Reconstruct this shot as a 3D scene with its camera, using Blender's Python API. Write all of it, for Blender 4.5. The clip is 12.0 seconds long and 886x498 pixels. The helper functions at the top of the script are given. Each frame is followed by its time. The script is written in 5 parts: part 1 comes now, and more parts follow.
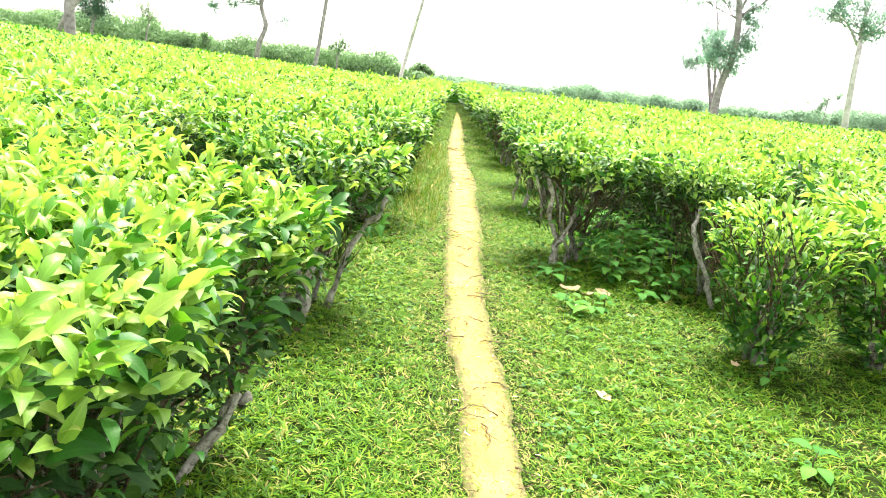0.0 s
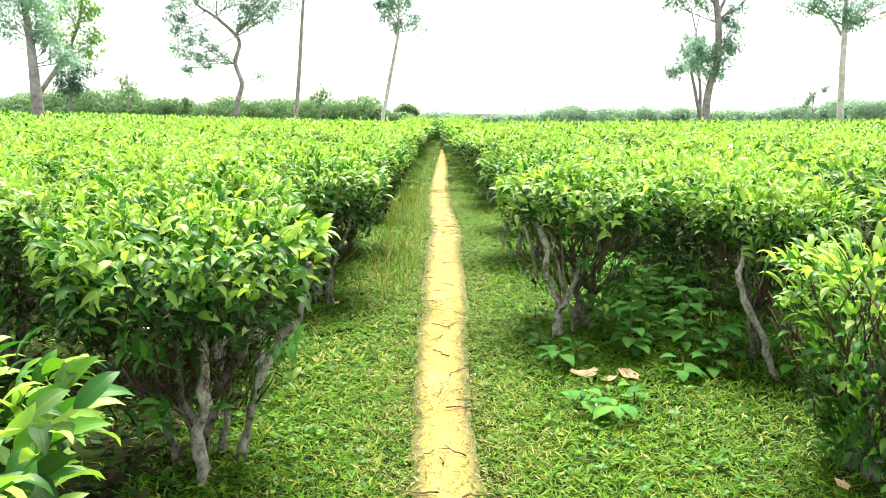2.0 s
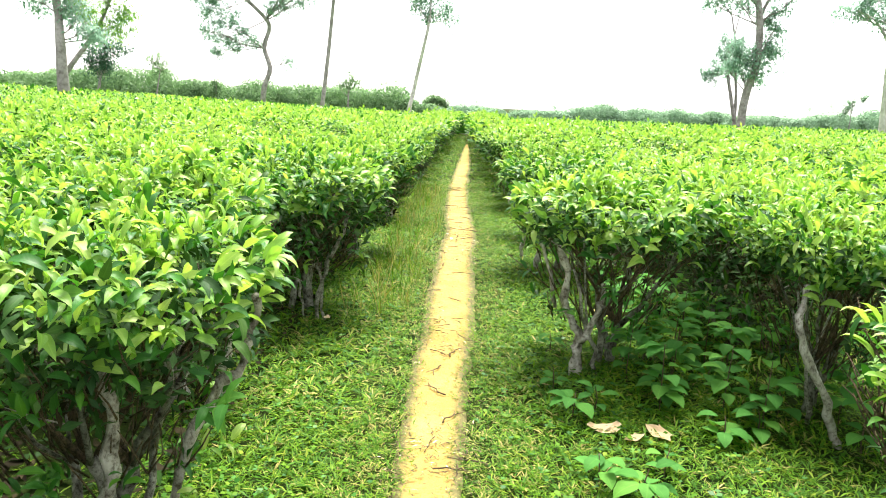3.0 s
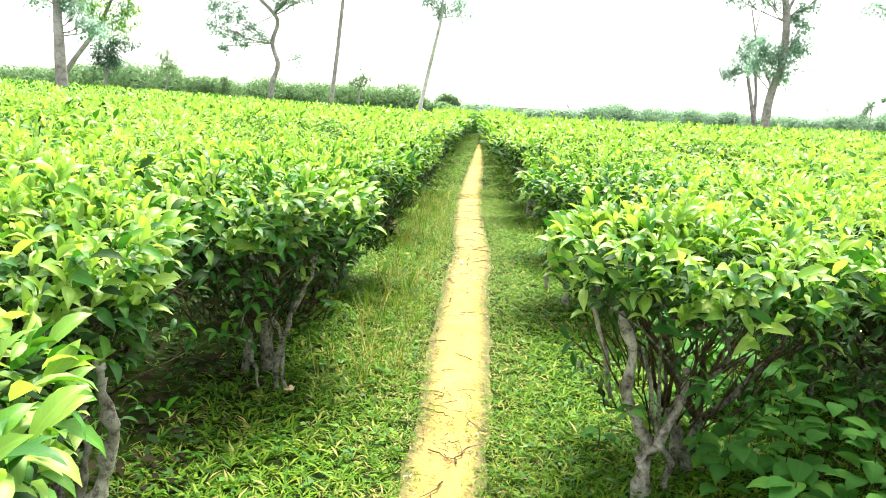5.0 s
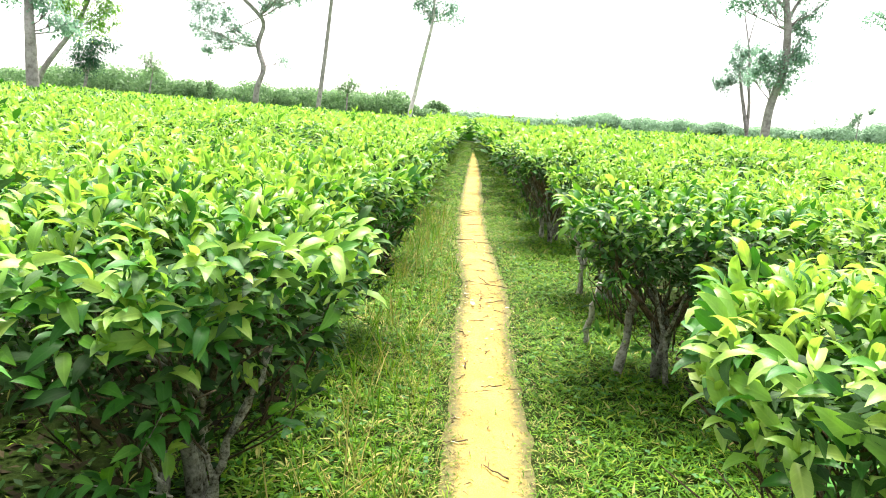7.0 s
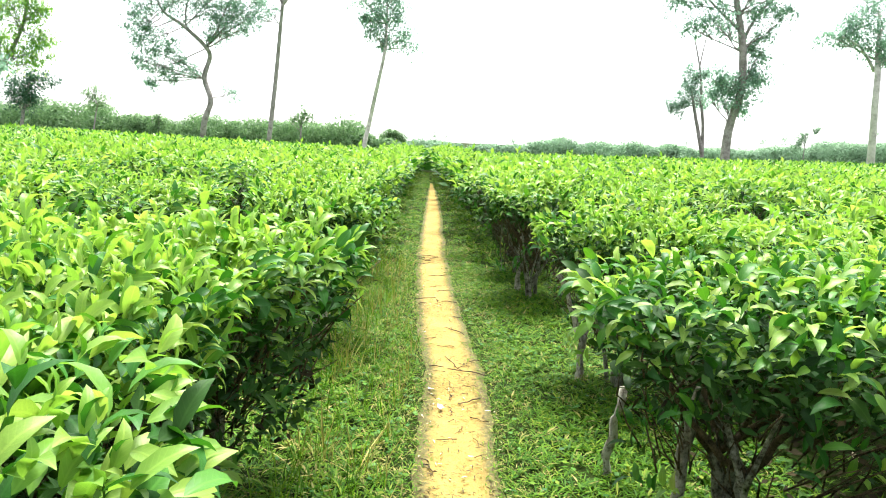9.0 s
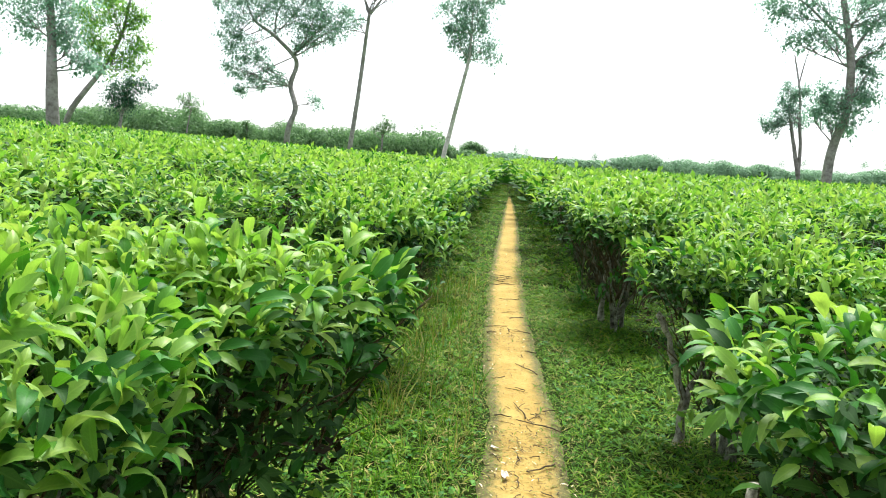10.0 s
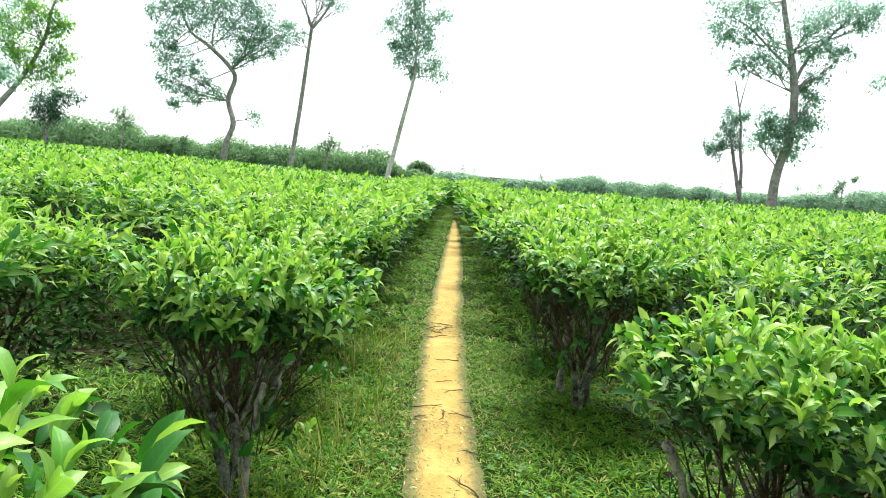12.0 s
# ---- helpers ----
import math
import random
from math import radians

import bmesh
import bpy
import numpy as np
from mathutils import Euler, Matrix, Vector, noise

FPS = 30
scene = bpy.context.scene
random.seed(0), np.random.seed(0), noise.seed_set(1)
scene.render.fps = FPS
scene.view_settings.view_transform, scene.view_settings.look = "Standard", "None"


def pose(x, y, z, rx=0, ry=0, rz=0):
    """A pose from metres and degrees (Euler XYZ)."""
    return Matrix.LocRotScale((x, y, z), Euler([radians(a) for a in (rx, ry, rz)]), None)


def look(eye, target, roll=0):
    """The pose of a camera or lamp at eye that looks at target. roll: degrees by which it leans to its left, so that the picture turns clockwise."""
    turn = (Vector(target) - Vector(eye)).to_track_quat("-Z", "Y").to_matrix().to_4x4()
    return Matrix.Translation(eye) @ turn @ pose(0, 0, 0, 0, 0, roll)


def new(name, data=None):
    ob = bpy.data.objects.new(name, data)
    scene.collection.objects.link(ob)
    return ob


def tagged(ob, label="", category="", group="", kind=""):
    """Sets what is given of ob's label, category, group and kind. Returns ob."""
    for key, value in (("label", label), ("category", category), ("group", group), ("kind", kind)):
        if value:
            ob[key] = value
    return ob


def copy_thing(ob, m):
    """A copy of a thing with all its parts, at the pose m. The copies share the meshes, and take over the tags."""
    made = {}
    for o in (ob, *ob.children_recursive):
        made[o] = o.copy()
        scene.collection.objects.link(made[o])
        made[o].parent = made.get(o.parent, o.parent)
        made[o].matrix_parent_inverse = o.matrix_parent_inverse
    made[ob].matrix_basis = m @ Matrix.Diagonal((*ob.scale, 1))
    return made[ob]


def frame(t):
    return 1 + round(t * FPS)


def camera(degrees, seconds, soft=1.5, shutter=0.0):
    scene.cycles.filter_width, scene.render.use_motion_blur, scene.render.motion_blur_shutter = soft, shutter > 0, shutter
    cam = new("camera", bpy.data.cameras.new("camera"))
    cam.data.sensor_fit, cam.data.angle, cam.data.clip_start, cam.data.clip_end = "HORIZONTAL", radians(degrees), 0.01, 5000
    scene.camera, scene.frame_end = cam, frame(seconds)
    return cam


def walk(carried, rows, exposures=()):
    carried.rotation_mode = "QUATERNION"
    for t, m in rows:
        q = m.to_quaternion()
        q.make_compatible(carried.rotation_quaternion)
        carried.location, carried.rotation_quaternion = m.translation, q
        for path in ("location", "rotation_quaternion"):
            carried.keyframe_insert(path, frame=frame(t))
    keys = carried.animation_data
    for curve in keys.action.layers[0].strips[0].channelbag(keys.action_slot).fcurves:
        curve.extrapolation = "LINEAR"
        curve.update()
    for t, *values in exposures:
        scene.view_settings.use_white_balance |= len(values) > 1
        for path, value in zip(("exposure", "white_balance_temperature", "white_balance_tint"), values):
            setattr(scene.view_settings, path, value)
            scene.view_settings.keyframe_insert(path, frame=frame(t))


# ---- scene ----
cam = camera(63.75, 12.0, soft=1.0)
PATH = [
    (0, (-0.321, 0.256, 1.439), (-0.287, 2.199, 0.964), 7.10),
    (0.5, (-0.266, 0.559, 1.399), (-0.219, 2.522, 1.019), 6.45),
    (1, (-0.202, 0.882, 1.435), (-0.248, 2.839, 1.022), 2.42),
    (1.5, (-0.159, 1.220, 1.409), (-0.130, 3.178, 1.001), 2.59),
    (1.8, (-0.134, 1.432, 1.420), (-0.014, 3.397, 1.063), 1.78),
    (2, (-0.088, 1.567, 1.437), (-0.071, 3.531, 1.058), 0.56),
    (2.5, (-0.039, 1.907, 1.415), (0.005, 3.877, 1.073), 1.23),
    (3, (0.019, 2.224, 1.448), (-0.027, 4.183, 1.048), 2.99),
    (3.2, (0.028, 2.327, 1.443), (-0.022, 4.285, 1.037), 3.57),
    (4.8, (0.007, 3.375, 1.403), (-0.016, 5.325, 0.957), 4.40),
    (5, (-0.000, 3.513, 1.434), (-0.076, 5.470, 1.028), 3.35),
    (5.5, (-0.043, 3.827, 1.425), (-0.179, 5.789, 1.062), 5.34),
    (6, (-0.136, 4.168, 1.387), (-0.173, 6.127, 0.987), 4.25),
    (6.5, (-0.190, 4.497, 1.382), (-0.305, 6.454, 0.988), 2.07),
    (7, (-0.208, 4.833, 1.374), (-0.249, 6.795, 0.990), 3.99),
    (7.2, (-0.225, 4.958, 1.398), (-0.285, 6.923, 1.030), 4.22),
    (8.8, (-0.210, 6.095, 1.413), (-0.158, 8.067, 1.082), 3.06),
    (9, (-0.212, 6.230, 1.400), (-0.147, 8.206, 1.098), 2.61),
    (9.5, (-0.195, 6.580, 1.414), (-0.233, 8.567, 1.196), 4.71),
    (10, (-0.184, 6.929, 1.360), (-0.334, 8.904, 1.080), 4.22),
    (10.5, (-0.156, 7.263, 1.360), (-0.260, 9.231, 1.018), 2.68),
    (11, (-0.110, 7.605, 1.376), (-0.238, 9.578, 1.078), 1.67),
    (11.5, (-0.104, 7.903, 1.408), (-0.279, 9.876, 1.133), 4.31),
    (12, (-0.106, 8.247, 1.415), (-0.114, 10.235, 1.198), 4.91),
]
walk(cam, [(t, look(eye, target, roll)) for t, eye, target, roll in PATH],
     [(0, 2.58, 6800, 15), (0.5, 2.56, 6750, 15), (1.0, 2.52, 6700, 15), (1.5, 2.48, 6700, 15), (2.0, 2.18, 6700, 14), (2.5, 2.01, 6650, 13), (3.0, 2.17, 6650, 13),
      (5.0, 2.37, 6700, 14), (5.5, 2.36, 6700, 14), (6.0, 2.03, 6700, 14), (6.5, 2.26, 6650, 13), (7.0, 2.23, 6650, 13), (9.0, 1.96, 6450, 11), (9.5, 1.79, 6400, 11), (10.0, 1.41, 6250, 8),
      (10.5, 1.83, 6300, 8), (11.0, 2.03, 6300, 8), (11.5, 1.93, 6250, 8), (12.0, 1.58, 6200, 7)])


# ---- world, sun, exposure ----
world = bpy.data.worlds.new("hazy_sky")
scene.world = world
world.use_nodes = True
wn, wl = world.node_tree.nodes, world.node_tree.links
sky = wn.new("ShaderNodeTexSky")
sky.sky_type, sky.sun_disc = "NISHITA", False
sky.sun_elevation, sky.sun_rotation = radians(66), radians(9)
sky.air_density, sky.dust_density, sky.ozone_density = 1.0, 1.2, 1.0
milky = wn.new("ShaderNodeHueSaturation")
milky.inputs["Saturation"].default_value = 0.18
wl.new(sky.outputs[0], milky.inputs["Color"])
wl.new(milky.outputs[0], wn["Background"].inputs[0])
wn["Background"].inputs[1].default_value = 0.112
sun = new("sun", bpy.data.lights.new("sun", "SUN"))
sun.data.energy, sun.data.angle, sun.data.color = 3.4, radians(30), (1.0, 0.96, 0.88)
sun.matrix_world = look((math.sin(radians(9)) * math.cos(radians(66)), math.cos(radians(9)) * math.cos(radians(66)), math.sin(radians(66))), (0, 0, 0))

# ---- materials ----
def nodes_of(name):
    m = bpy.data.materials.new(name)
    m.use_nodes = True
    nt = m.node_tree
    return m, nt.nodes, nt.links, nt.nodes["Principled BSDF"]


def ramp_of(n, stops):
    r = n.new("ShaderNodeValToRGB")
    while len(r.color_ramp.elements) < len(stops):
        r.color_ramp.elements.new(0.5)
    for el, (pos, col) in zip(r.color_ramp.elements, stops):
        el.position, el.color = pos, (*col, 1)
    return r


def noise_of(n, l, scale, detail=4, rough=0.6, space="Object"):
    tc = n.new("ShaderNodeTexCoord")
    t = n.new("ShaderNodeTexNoise")
    t.inputs["Scale"].default_value, t.inputs["Detail"].default_value, t.inputs["Roughness"].default_value = scale, detail, rough
    l.new(tc.outputs[space], t.inputs["Vector"])
    return t


def leaf_material(name, stops, gloss, through_light, glow, shine=0.35):
    """A leaf: colour differs from leaf to leaf and in blotches; some light comes through."""
    m, n, l, p = nodes_of(name)
    geo = n.new("ShaderNodeNewGeometry")
    obi = n.new("ShaderNodeObjectInfo")
    add = n.new("ShaderNodeMath")
    add.operation = "ADD"
    l.new(geo.outputs["Random Per Island"], add.inputs[0])
    l.new(obi.outputs["Random"], add.inputs[1])
    fr = n.new("ShaderNodeMath")
    fr.operation = "FRACT"
    l.new(add.outputs[0], fr.inputs[0])
    ramp = ramp_of(n, stops)
    l.new(fr.outputs[0], ramp.inputs[0])
    blot = noise_of(n, l, 35, 3)
    mixc = n.new("ShaderNodeMix")
    mixc.data_type, mixc.blend_type = "RGBA", "MULTIPLY"
    mixc.inputs["Factor"].default_value = 0.35
    br = ramp_of(n, [(0.3, (0.6, 0.6, 0.6)), (0.7, (1.0, 1.0, 1.0))])
    l.new(blot.outputs["Fac"], br.inputs[0])
    l.new(ramp.outputs[0], mixc.inputs["A"])
    l.new(br.outputs[0], mixc.inputs["B"])
    uv = n.new("ShaderNodeUVMap")
    uv.uv_map = "rib"
    sp = n.new("ShaderNodeSeparateXYZ")
    l.new(uv.outputs[0], sp.inputs[0])
    ab = n.new("ShaderNodeMath")
    ab.operation = "ABSOLUTE"
    l.new(sp.outputs[1], ab.inputs[0])
    slant = n.new("ShaderNodeMath")
    slant.operation = "MULTIPLY_ADD"
    slant.inputs[1].default_value = -1.1
    l.new(ab.outputs[0], slant.inputs[0])
    l.new(sp.outputs[0], slant.inputs[2])
    wave = n.new("ShaderNodeMath")
    wave.operation = "MULTIPLY"
    wave.inputs[1].default_value = 62
    l.new(slant.outputs[0], wave.inputs[0])
    sine = n.new("ShaderNodeMath")
    sine.operation = "SINE"
    l.new(wave.outputs[0], sine.inputs[0])
    side = ramp_of(n, [(0.0, (0.0, 0.0, 0.0)), (0.75, (0.0, 0.0, 0.0)), (1.0, (0.22, 0.22, 0.22))])
    l.new(sine.outputs[0], side.inputs[0])
    mid = ramp_of(n, [(0.0, (0.45, 0.45, 0.45)), (0.012, (0.4, 0.4, 0.4)), (0.022, (0, 0, 0))])
    l.new(ab.outputs[0], mid.inputs[0])
    vein = n.new("ShaderNodeMath")
    vein.operation = "MAXIMUM"
    l.new(side.outputs[0], vein.inputs[0])
    l.new(mid.outputs[0], vein.inputs[1])
    pale = n.new("ShaderNodeMix")
    pale.data_type, pale.blend_type = "RGBA", "MULTIPLY"
    pale.inputs["B"].default_value = (1.9, 1.6, 1.7, 1)
    l.new(vein.outputs[0], pale.inputs["Factor"])
    l.new(mixc.outputs["Result"], pale.inputs["A"])
    l.new(pale.outputs["Result"], p.inputs["Base Color"])
    p.inputs["Roughness"].default_value = gloss
    p.inputs["Specular IOR Level"].default_value = shine
    bump = n.new("ShaderNodeBump")
    bump.inputs["Strength"].default_value, bump.inputs["Distance"].default_value = 0.15, 0.003
    fine = noise_of(n, l, 160, 2)
    relief = n.new("ShaderNodeMath")
    relief.operation = "MULTIPLY_ADD"
    relief.inputs[1].default_value = -1.5
    l.new(vein.outputs[0], relief.inputs[0])
    l.new(fine.outputs["Fac"], relief.inputs[2])
    l.new(relief.outputs[0], bump.inputs["Height"])
    l.new(bump.outputs[0], p.inputs["Normal"])
    tr = n.new("ShaderNodeBsdfTranslucent")
    warm = n.new("ShaderNodeMix")
    warm.data_type, warm.blend_type = "RGBA", "MULTIPLY"
    warm.inputs["Factor"].default_value = 1.0
    warm.inputs["B"].default_value = (*glow, 1)
    l.new(mixc.outputs["Result"], warm.inputs["A"])
    l.new(warm.outputs["Result"], tr.inputs["Color"])
    mx = n.new("ShaderNodeMixShader")
    mx.inputs[0].default_value = through_light
    l.new(p.outputs[0], mx.inputs[1])
    l.new(tr.outputs[0], mx.inputs[2])
    l.new(mx.outputs[0], n["Material Output"].inputs[0])
    return m


YOUNG = leaf_material("tea_leaf_young", [(0.0, (0.145, 0.33, 0.045)), (0.5, (0.235, 0.425, 0.068)), (0.93, (0.30, 0.465, 0.088)), (1.0, (0.35, 0.49, 0.12))], 0.42, 0.44, (1.24, 1.23, 0.7), 0.35)
MATURE = leaf_material("tea_leaf_mature", [(0.0, (0.020, 0.10, 0.014)), (0.6, (0.042, 0.175, 0.022)), (1.0, (0.10, 0.27, 0.025))], 0.45, 0.3, (1.3, 1.3, 0.5), 0.24)
# Old leaves, with the shade inside the bush put into their dark colour.
OLD_SHADE_TONE = leaf_material("tea_leaf_old_shade_tone", [(0.0, (0.014, 0.045, 0.012)), (0.7, (0.03, 0.085, 0.016)), (1.0, (0.055, 0.13, 0.024))], 0.55, 0.15, (1.2, 1.2, 0.5), 0.1)
# Tree leaves made paler and bluer, so the colour carries haze and glare.
TREE_LEAF = leaf_material("haze_pale_tree_leaf", [(0.0, (0.15, 0.275, 0.195)), (0.5, (0.215, 0.365, 0.27)), (1.0, (0.30, 0.44, 0.345))], 0.5, 0.6, (1.2, 1.22, 1.15), 0.3)
BRIGHT_TREE_LEAF = leaf_material("bright_tree_leaf", [(0.0, (0.09, 0.22, 0.06)), (0.5, (0.16, 0.34, 0.08)), (1.0, (0.28, 0.46, 0.09))], 0.45, 0.55, (1.3, 1.35, 0.8))
# Leaves of the far belt, lightened in colour to stand for distance haze.
WOOD_LEAF = leaf_material("haze_lightened_far_leaf", [(0.0, (0.115, 0.21, 0.10)), (0.5, (0.16, 0.28, 0.135)), (1.0, (0.215, 0.345, 0.175))], 0.6, 0.42, (1.1, 1.2, 0.9), 0.12)
WEED_LEAF = leaf_material("weed_leaf", [(0.0, (0.05, 0.18, 0.035)), (0.6, (0.08, 0.26, 0.05)), (1.0, (0.13, 0.33, 0.055))], 0.65, 0.42, (1.2, 1.2, 0.5), 0.08)
DARK_TREE_LEAF = leaf_material("dark_tree_leaf", [(0.0, (0.035, 0.09, 0.055)), (0.5, (0.05, 0.13, 0.08)), (1.0, (0.09, 0.19, 0.12))], 0.6, 0.3, (1.1, 1.2, 0.9), 0.2)
GRASS = leaf_material("grass_blade", [(0.0, (0.028, 0.105, 0.005)), (0.45, (0.064, 0.185, 0.008)), (0.85, (0.13, 0.27, 0.012)), (1.0, (0.22, 0.29, 0.03))], 0.55, 0.35, (1.2, 1.2, 0.5), 0.15)
DRY = leaf_material("dry_grass", [(0.0, (0.14, 0.18, 0.03)), (0.5, (0.22, 0.24, 0.05)), (1.0, (0.34, 0.31, 0.09))], 0.7, 0.2, (1.1, 1.0, 0.7))
# Brown-black leaf colour that carries the shade under and inside the bushes.
SHADE_BROWN = leaf_material("shade_brown_leaf", [(0.0, (0.014, 0.012, 0.007)), (0.6, (0.03, 0.026, 0.013)), (1.0, (0.06, 0.05, 0.025))], 0.85, 0.05, (1, 1, 1), 0.08)
DEAD = leaf_material("dead_leaf", [(0.0, (0.50, 0.42, 0.24)), (0.5, (0.66, 0.58, 0.37)), (1.0, (0.80, 0.73, 0.52))], 0.6, 0.1, (1, 1, 1))


def bark_material(name, dark, pale, scale, cracks=0.9):
    """Bark: blotches of lichen over darker wood, fine dark cracks, rough relief."""
    m, n, l, p = nodes_of(name)
    a = noise_of(n, l, scale, 6, 0.7)
    r = ramp_of(n, [(0.35, dark), (0.62, pale)])
    l.new(a.outputs["Fac"], r.inputs[0])
    c = noise_of(n, l, scale * 4, 6, 0.75)
    cr = ramp_of(n, [(0.36, (0.3, 0.27, 0.22)), (0.5, (0.9, 0.9, 0.88)), (0.66, (1, 1, 1))])
    l.new(c.outputs["Fac"], cr.inputs[0])
    mx = n.new("ShaderNodeMix")
    mx.data_type, mx.blend_type = "RGBA", "MULTIPLY"
    mx.inputs["Factor"].default_value = cracks
    l.new(r.outputs[0], mx.inputs["A"])
    l.new(cr.outputs[0], mx.inputs["B"])
    l.new(mx.outputs["Result"], p.inputs["Base Color"])
    p.inputs["Roughness"].default_value = 0.88
    p.inputs["Specular IOR Level"].default_value = 0.2
    b = n.new("ShaderNodeBump")
    b.inputs["Strength"].default_value, b.inputs["Distance"].default_value = 0.9, 0.012
    l.new(c.outputs["Fac"], b.inputs["Height"])
    l.new(b.outputs[0], p.inputs["Normal"])
    return m


TEA_BARK = bark_material("tea_bark_with_lichen", (0.045, 0.04, 0.027), (0.30, 0.31, 0.25), 14)
LICHEN_BARK = bark_material("lichened_old_wood", (0.06, 0.058, 0.038), (0.40, 0.41, 0.33), 22)
PALE_STEM = bark_material("pale_tea_stem", (0.16, 0.15, 0.115), (0.50, 0.49, 0.42), 9)
TWIG = bark_material("dark_twig", (0.05, 0.04, 0.025), (0.16, 0.12, 0.07), 30)
TREE_BARK = bark_material("tree_bark", (0.19, 0.17, 0.16), (0.36, 0.33, 0.32), 1.6, 0.4)
PALE_BARK = bark_material("pale_tree_bark", (0.38, 0.35, 0.33), (0.62, 0.575, 0.55), 1.4, 0.3)


def ground_material():
    m, n, l, p = nodes_of("turf_soil")
    a = noise_of(n, l, 1.3, 5)
    b = noise_of(n, l, 22, 6, 0.75)
    r1 = ramp_of(n, [(0.35, (0.016, 0.034, 0.006)), (0.6, (0.035, 0.06, 0.009)), (0.75, (0.055, 0.06, 0.015))])
    r2 = ramp_of(n, [(0.35, (0.35, 0.33, 0.3)), (0.6, (1, 1, 1))])
    l.new(a.outputs["Fac"], r1.inputs[0])
    l.new(b.outputs["Fac"], r2.inputs[0])
    mx = n.new("ShaderNodeMix")
    mx.data_type, mx.blend_type = "RGBA", "MULTIPLY"
    mx.inputs["Factor"].default_value = 1.0
    l.new(r1.outputs[0], mx.inputs["A"])
    l.new(r2.outputs[0], mx.inputs["B"])
    l.new(mx.outputs["Result"], p.inputs["Base Color"])
    p.inputs["Roughness"].default_value = 0.95
    p.inputs["Specular IOR Level"].default_value = 0.08
    bp = n.new("ShaderNodeBump")
    bp.inputs["Strength"].default_value, bp.inputs["Distance"].default_value = 0.8, 0.03
    l.new(b.outputs["Fac"], bp.inputs["Height"])
    l.new(bp.outputs[0], p.inputs["Normal"])
    return m


def sand_material():
    m, n, l, p = nodes_of("trodden_sandy_soil")
    a = noise_of(n, l, 3.0, 5)
    b = noise_of(n, l, 45, 6, 0.7)
    c = noise_of(n, l, 300, 2)
    r1 = ramp_of(n, [(0.3, (0.28, 0.18, 0.034)), (0.5, (0.37, 0.25, 0.056)), (0.7, (0.43, 0.305, 0.082))])
    r2 = ramp_of(n, [(0.28, (0.55, 0.5, 0.42)), (0.45, (0.95, 0.95, 0.93)), (0.6, (1, 1, 1))])
    l.new(a.outputs["Fac"], r1.inputs[0])
    l.new(b.outputs["Fac"], r2.inputs[0])
    mx = n.new("ShaderNodeMix")
    mx.data_type, mx.blend_type = "RGBA", "MULTIPLY"
    mx.inputs["Factor"].default_value = 0.8
    l.new(r1.outputs[0], mx.inputs["A"])
    l.new(r2.outputs[0], mx.inputs["B"])
    uv = n.new("ShaderNodeUVMap")
    uv.uv_map = "across"
    sx = n.new("ShaderNodeSeparateXYZ")
    l.new(uv.outputs[0], sx.inputs[0])
    e1 = n.new("ShaderNodeMath")
    e1.operation = "MULTIPLY_ADD"
    e1.inputs[1].default_value = 0.9
    l.new(b.outputs["Fac"], e1.inputs[0])
    l.new(sx.outputs[0], e1.inputs[2])
    verge = ramp_of(n, [(0.0, (0, 0, 0)), (0.66, (0, 0, 0)), (0.8, (0.25, 0.25, 0.25)), (0.98, (1, 1, 1))])
    e2 = n.new("ShaderNodeMath")
    e2.operation = "MULTIPLY"
    e2.inputs[1].default_value = 0.78
    l.new(e1.outputs[0], e2.inputs[0])
    l.new(e2.outputs[0], verge.inputs[0])
    worn = n.new("ShaderNodeMix")
    worn.data_type = "RGBA"
    worn.inputs["B"].default_value = (0.11, 0.10, 0.028, 1)
    l.new(verge.outputs[0], worn.inputs["Factor"])
    l.new(mx.outputs["Result"], worn.inputs["A"])
    l.new(worn.outputs["Result"], p.inputs["Base Color"])
    p.inputs["Roughness"].default_value = 0.9
    ad = n.new("ShaderNodeMath")
    ad.operation = "ADD"
    l.new(b.outputs["Fac"], ad.inputs[0])
    l.new(c.outputs["Fac"], ad.inputs[1])
    bp = n.new("ShaderNodeBump")
    bp.inputs["Strength"].default_value, bp.inputs["Distance"].default_value = 0.5, 0.012
    l.new(ad.outputs[0], bp.inputs["Height"])
    l.new(bp.outputs[0], p.inputs["Normal"])
    return m


def paper_material():
    m, n, l, p = nodes_of("scrap_paper")
    a = noise_of(n, l, 25, 4)
    r = ramp_of(n, [(0.3, (0.62, 0.58, 0.5)), (0.6, (0.82, 0.8, 0.76))])
    l.new(a.outputs["Fac"], r.inputs[0])
    l.new(r.outputs[0], p.inputs["Base Color"])
    p.inputs["Roughness"].default_value = 0.6
    return m


# Paler still for the farthest woods: haze is painted into the leaf colour.
HAZY_LEAF = leaf_material("haze_pale_wood_leaf", [(0.0, (0.17, 0.29, 0.18)), (0.5, (0.22, 0.36, 0.23)), (1.0, (0.28, 0.42, 0.28))], 0.7, 0.3, (1.1, 1.2, 1.0), 0.1)
TURF, SAND, PAPER = ground_material(), sand_material(), paper_material()

# ---- mesh helpers ----
rng = np.random.default_rng(11)

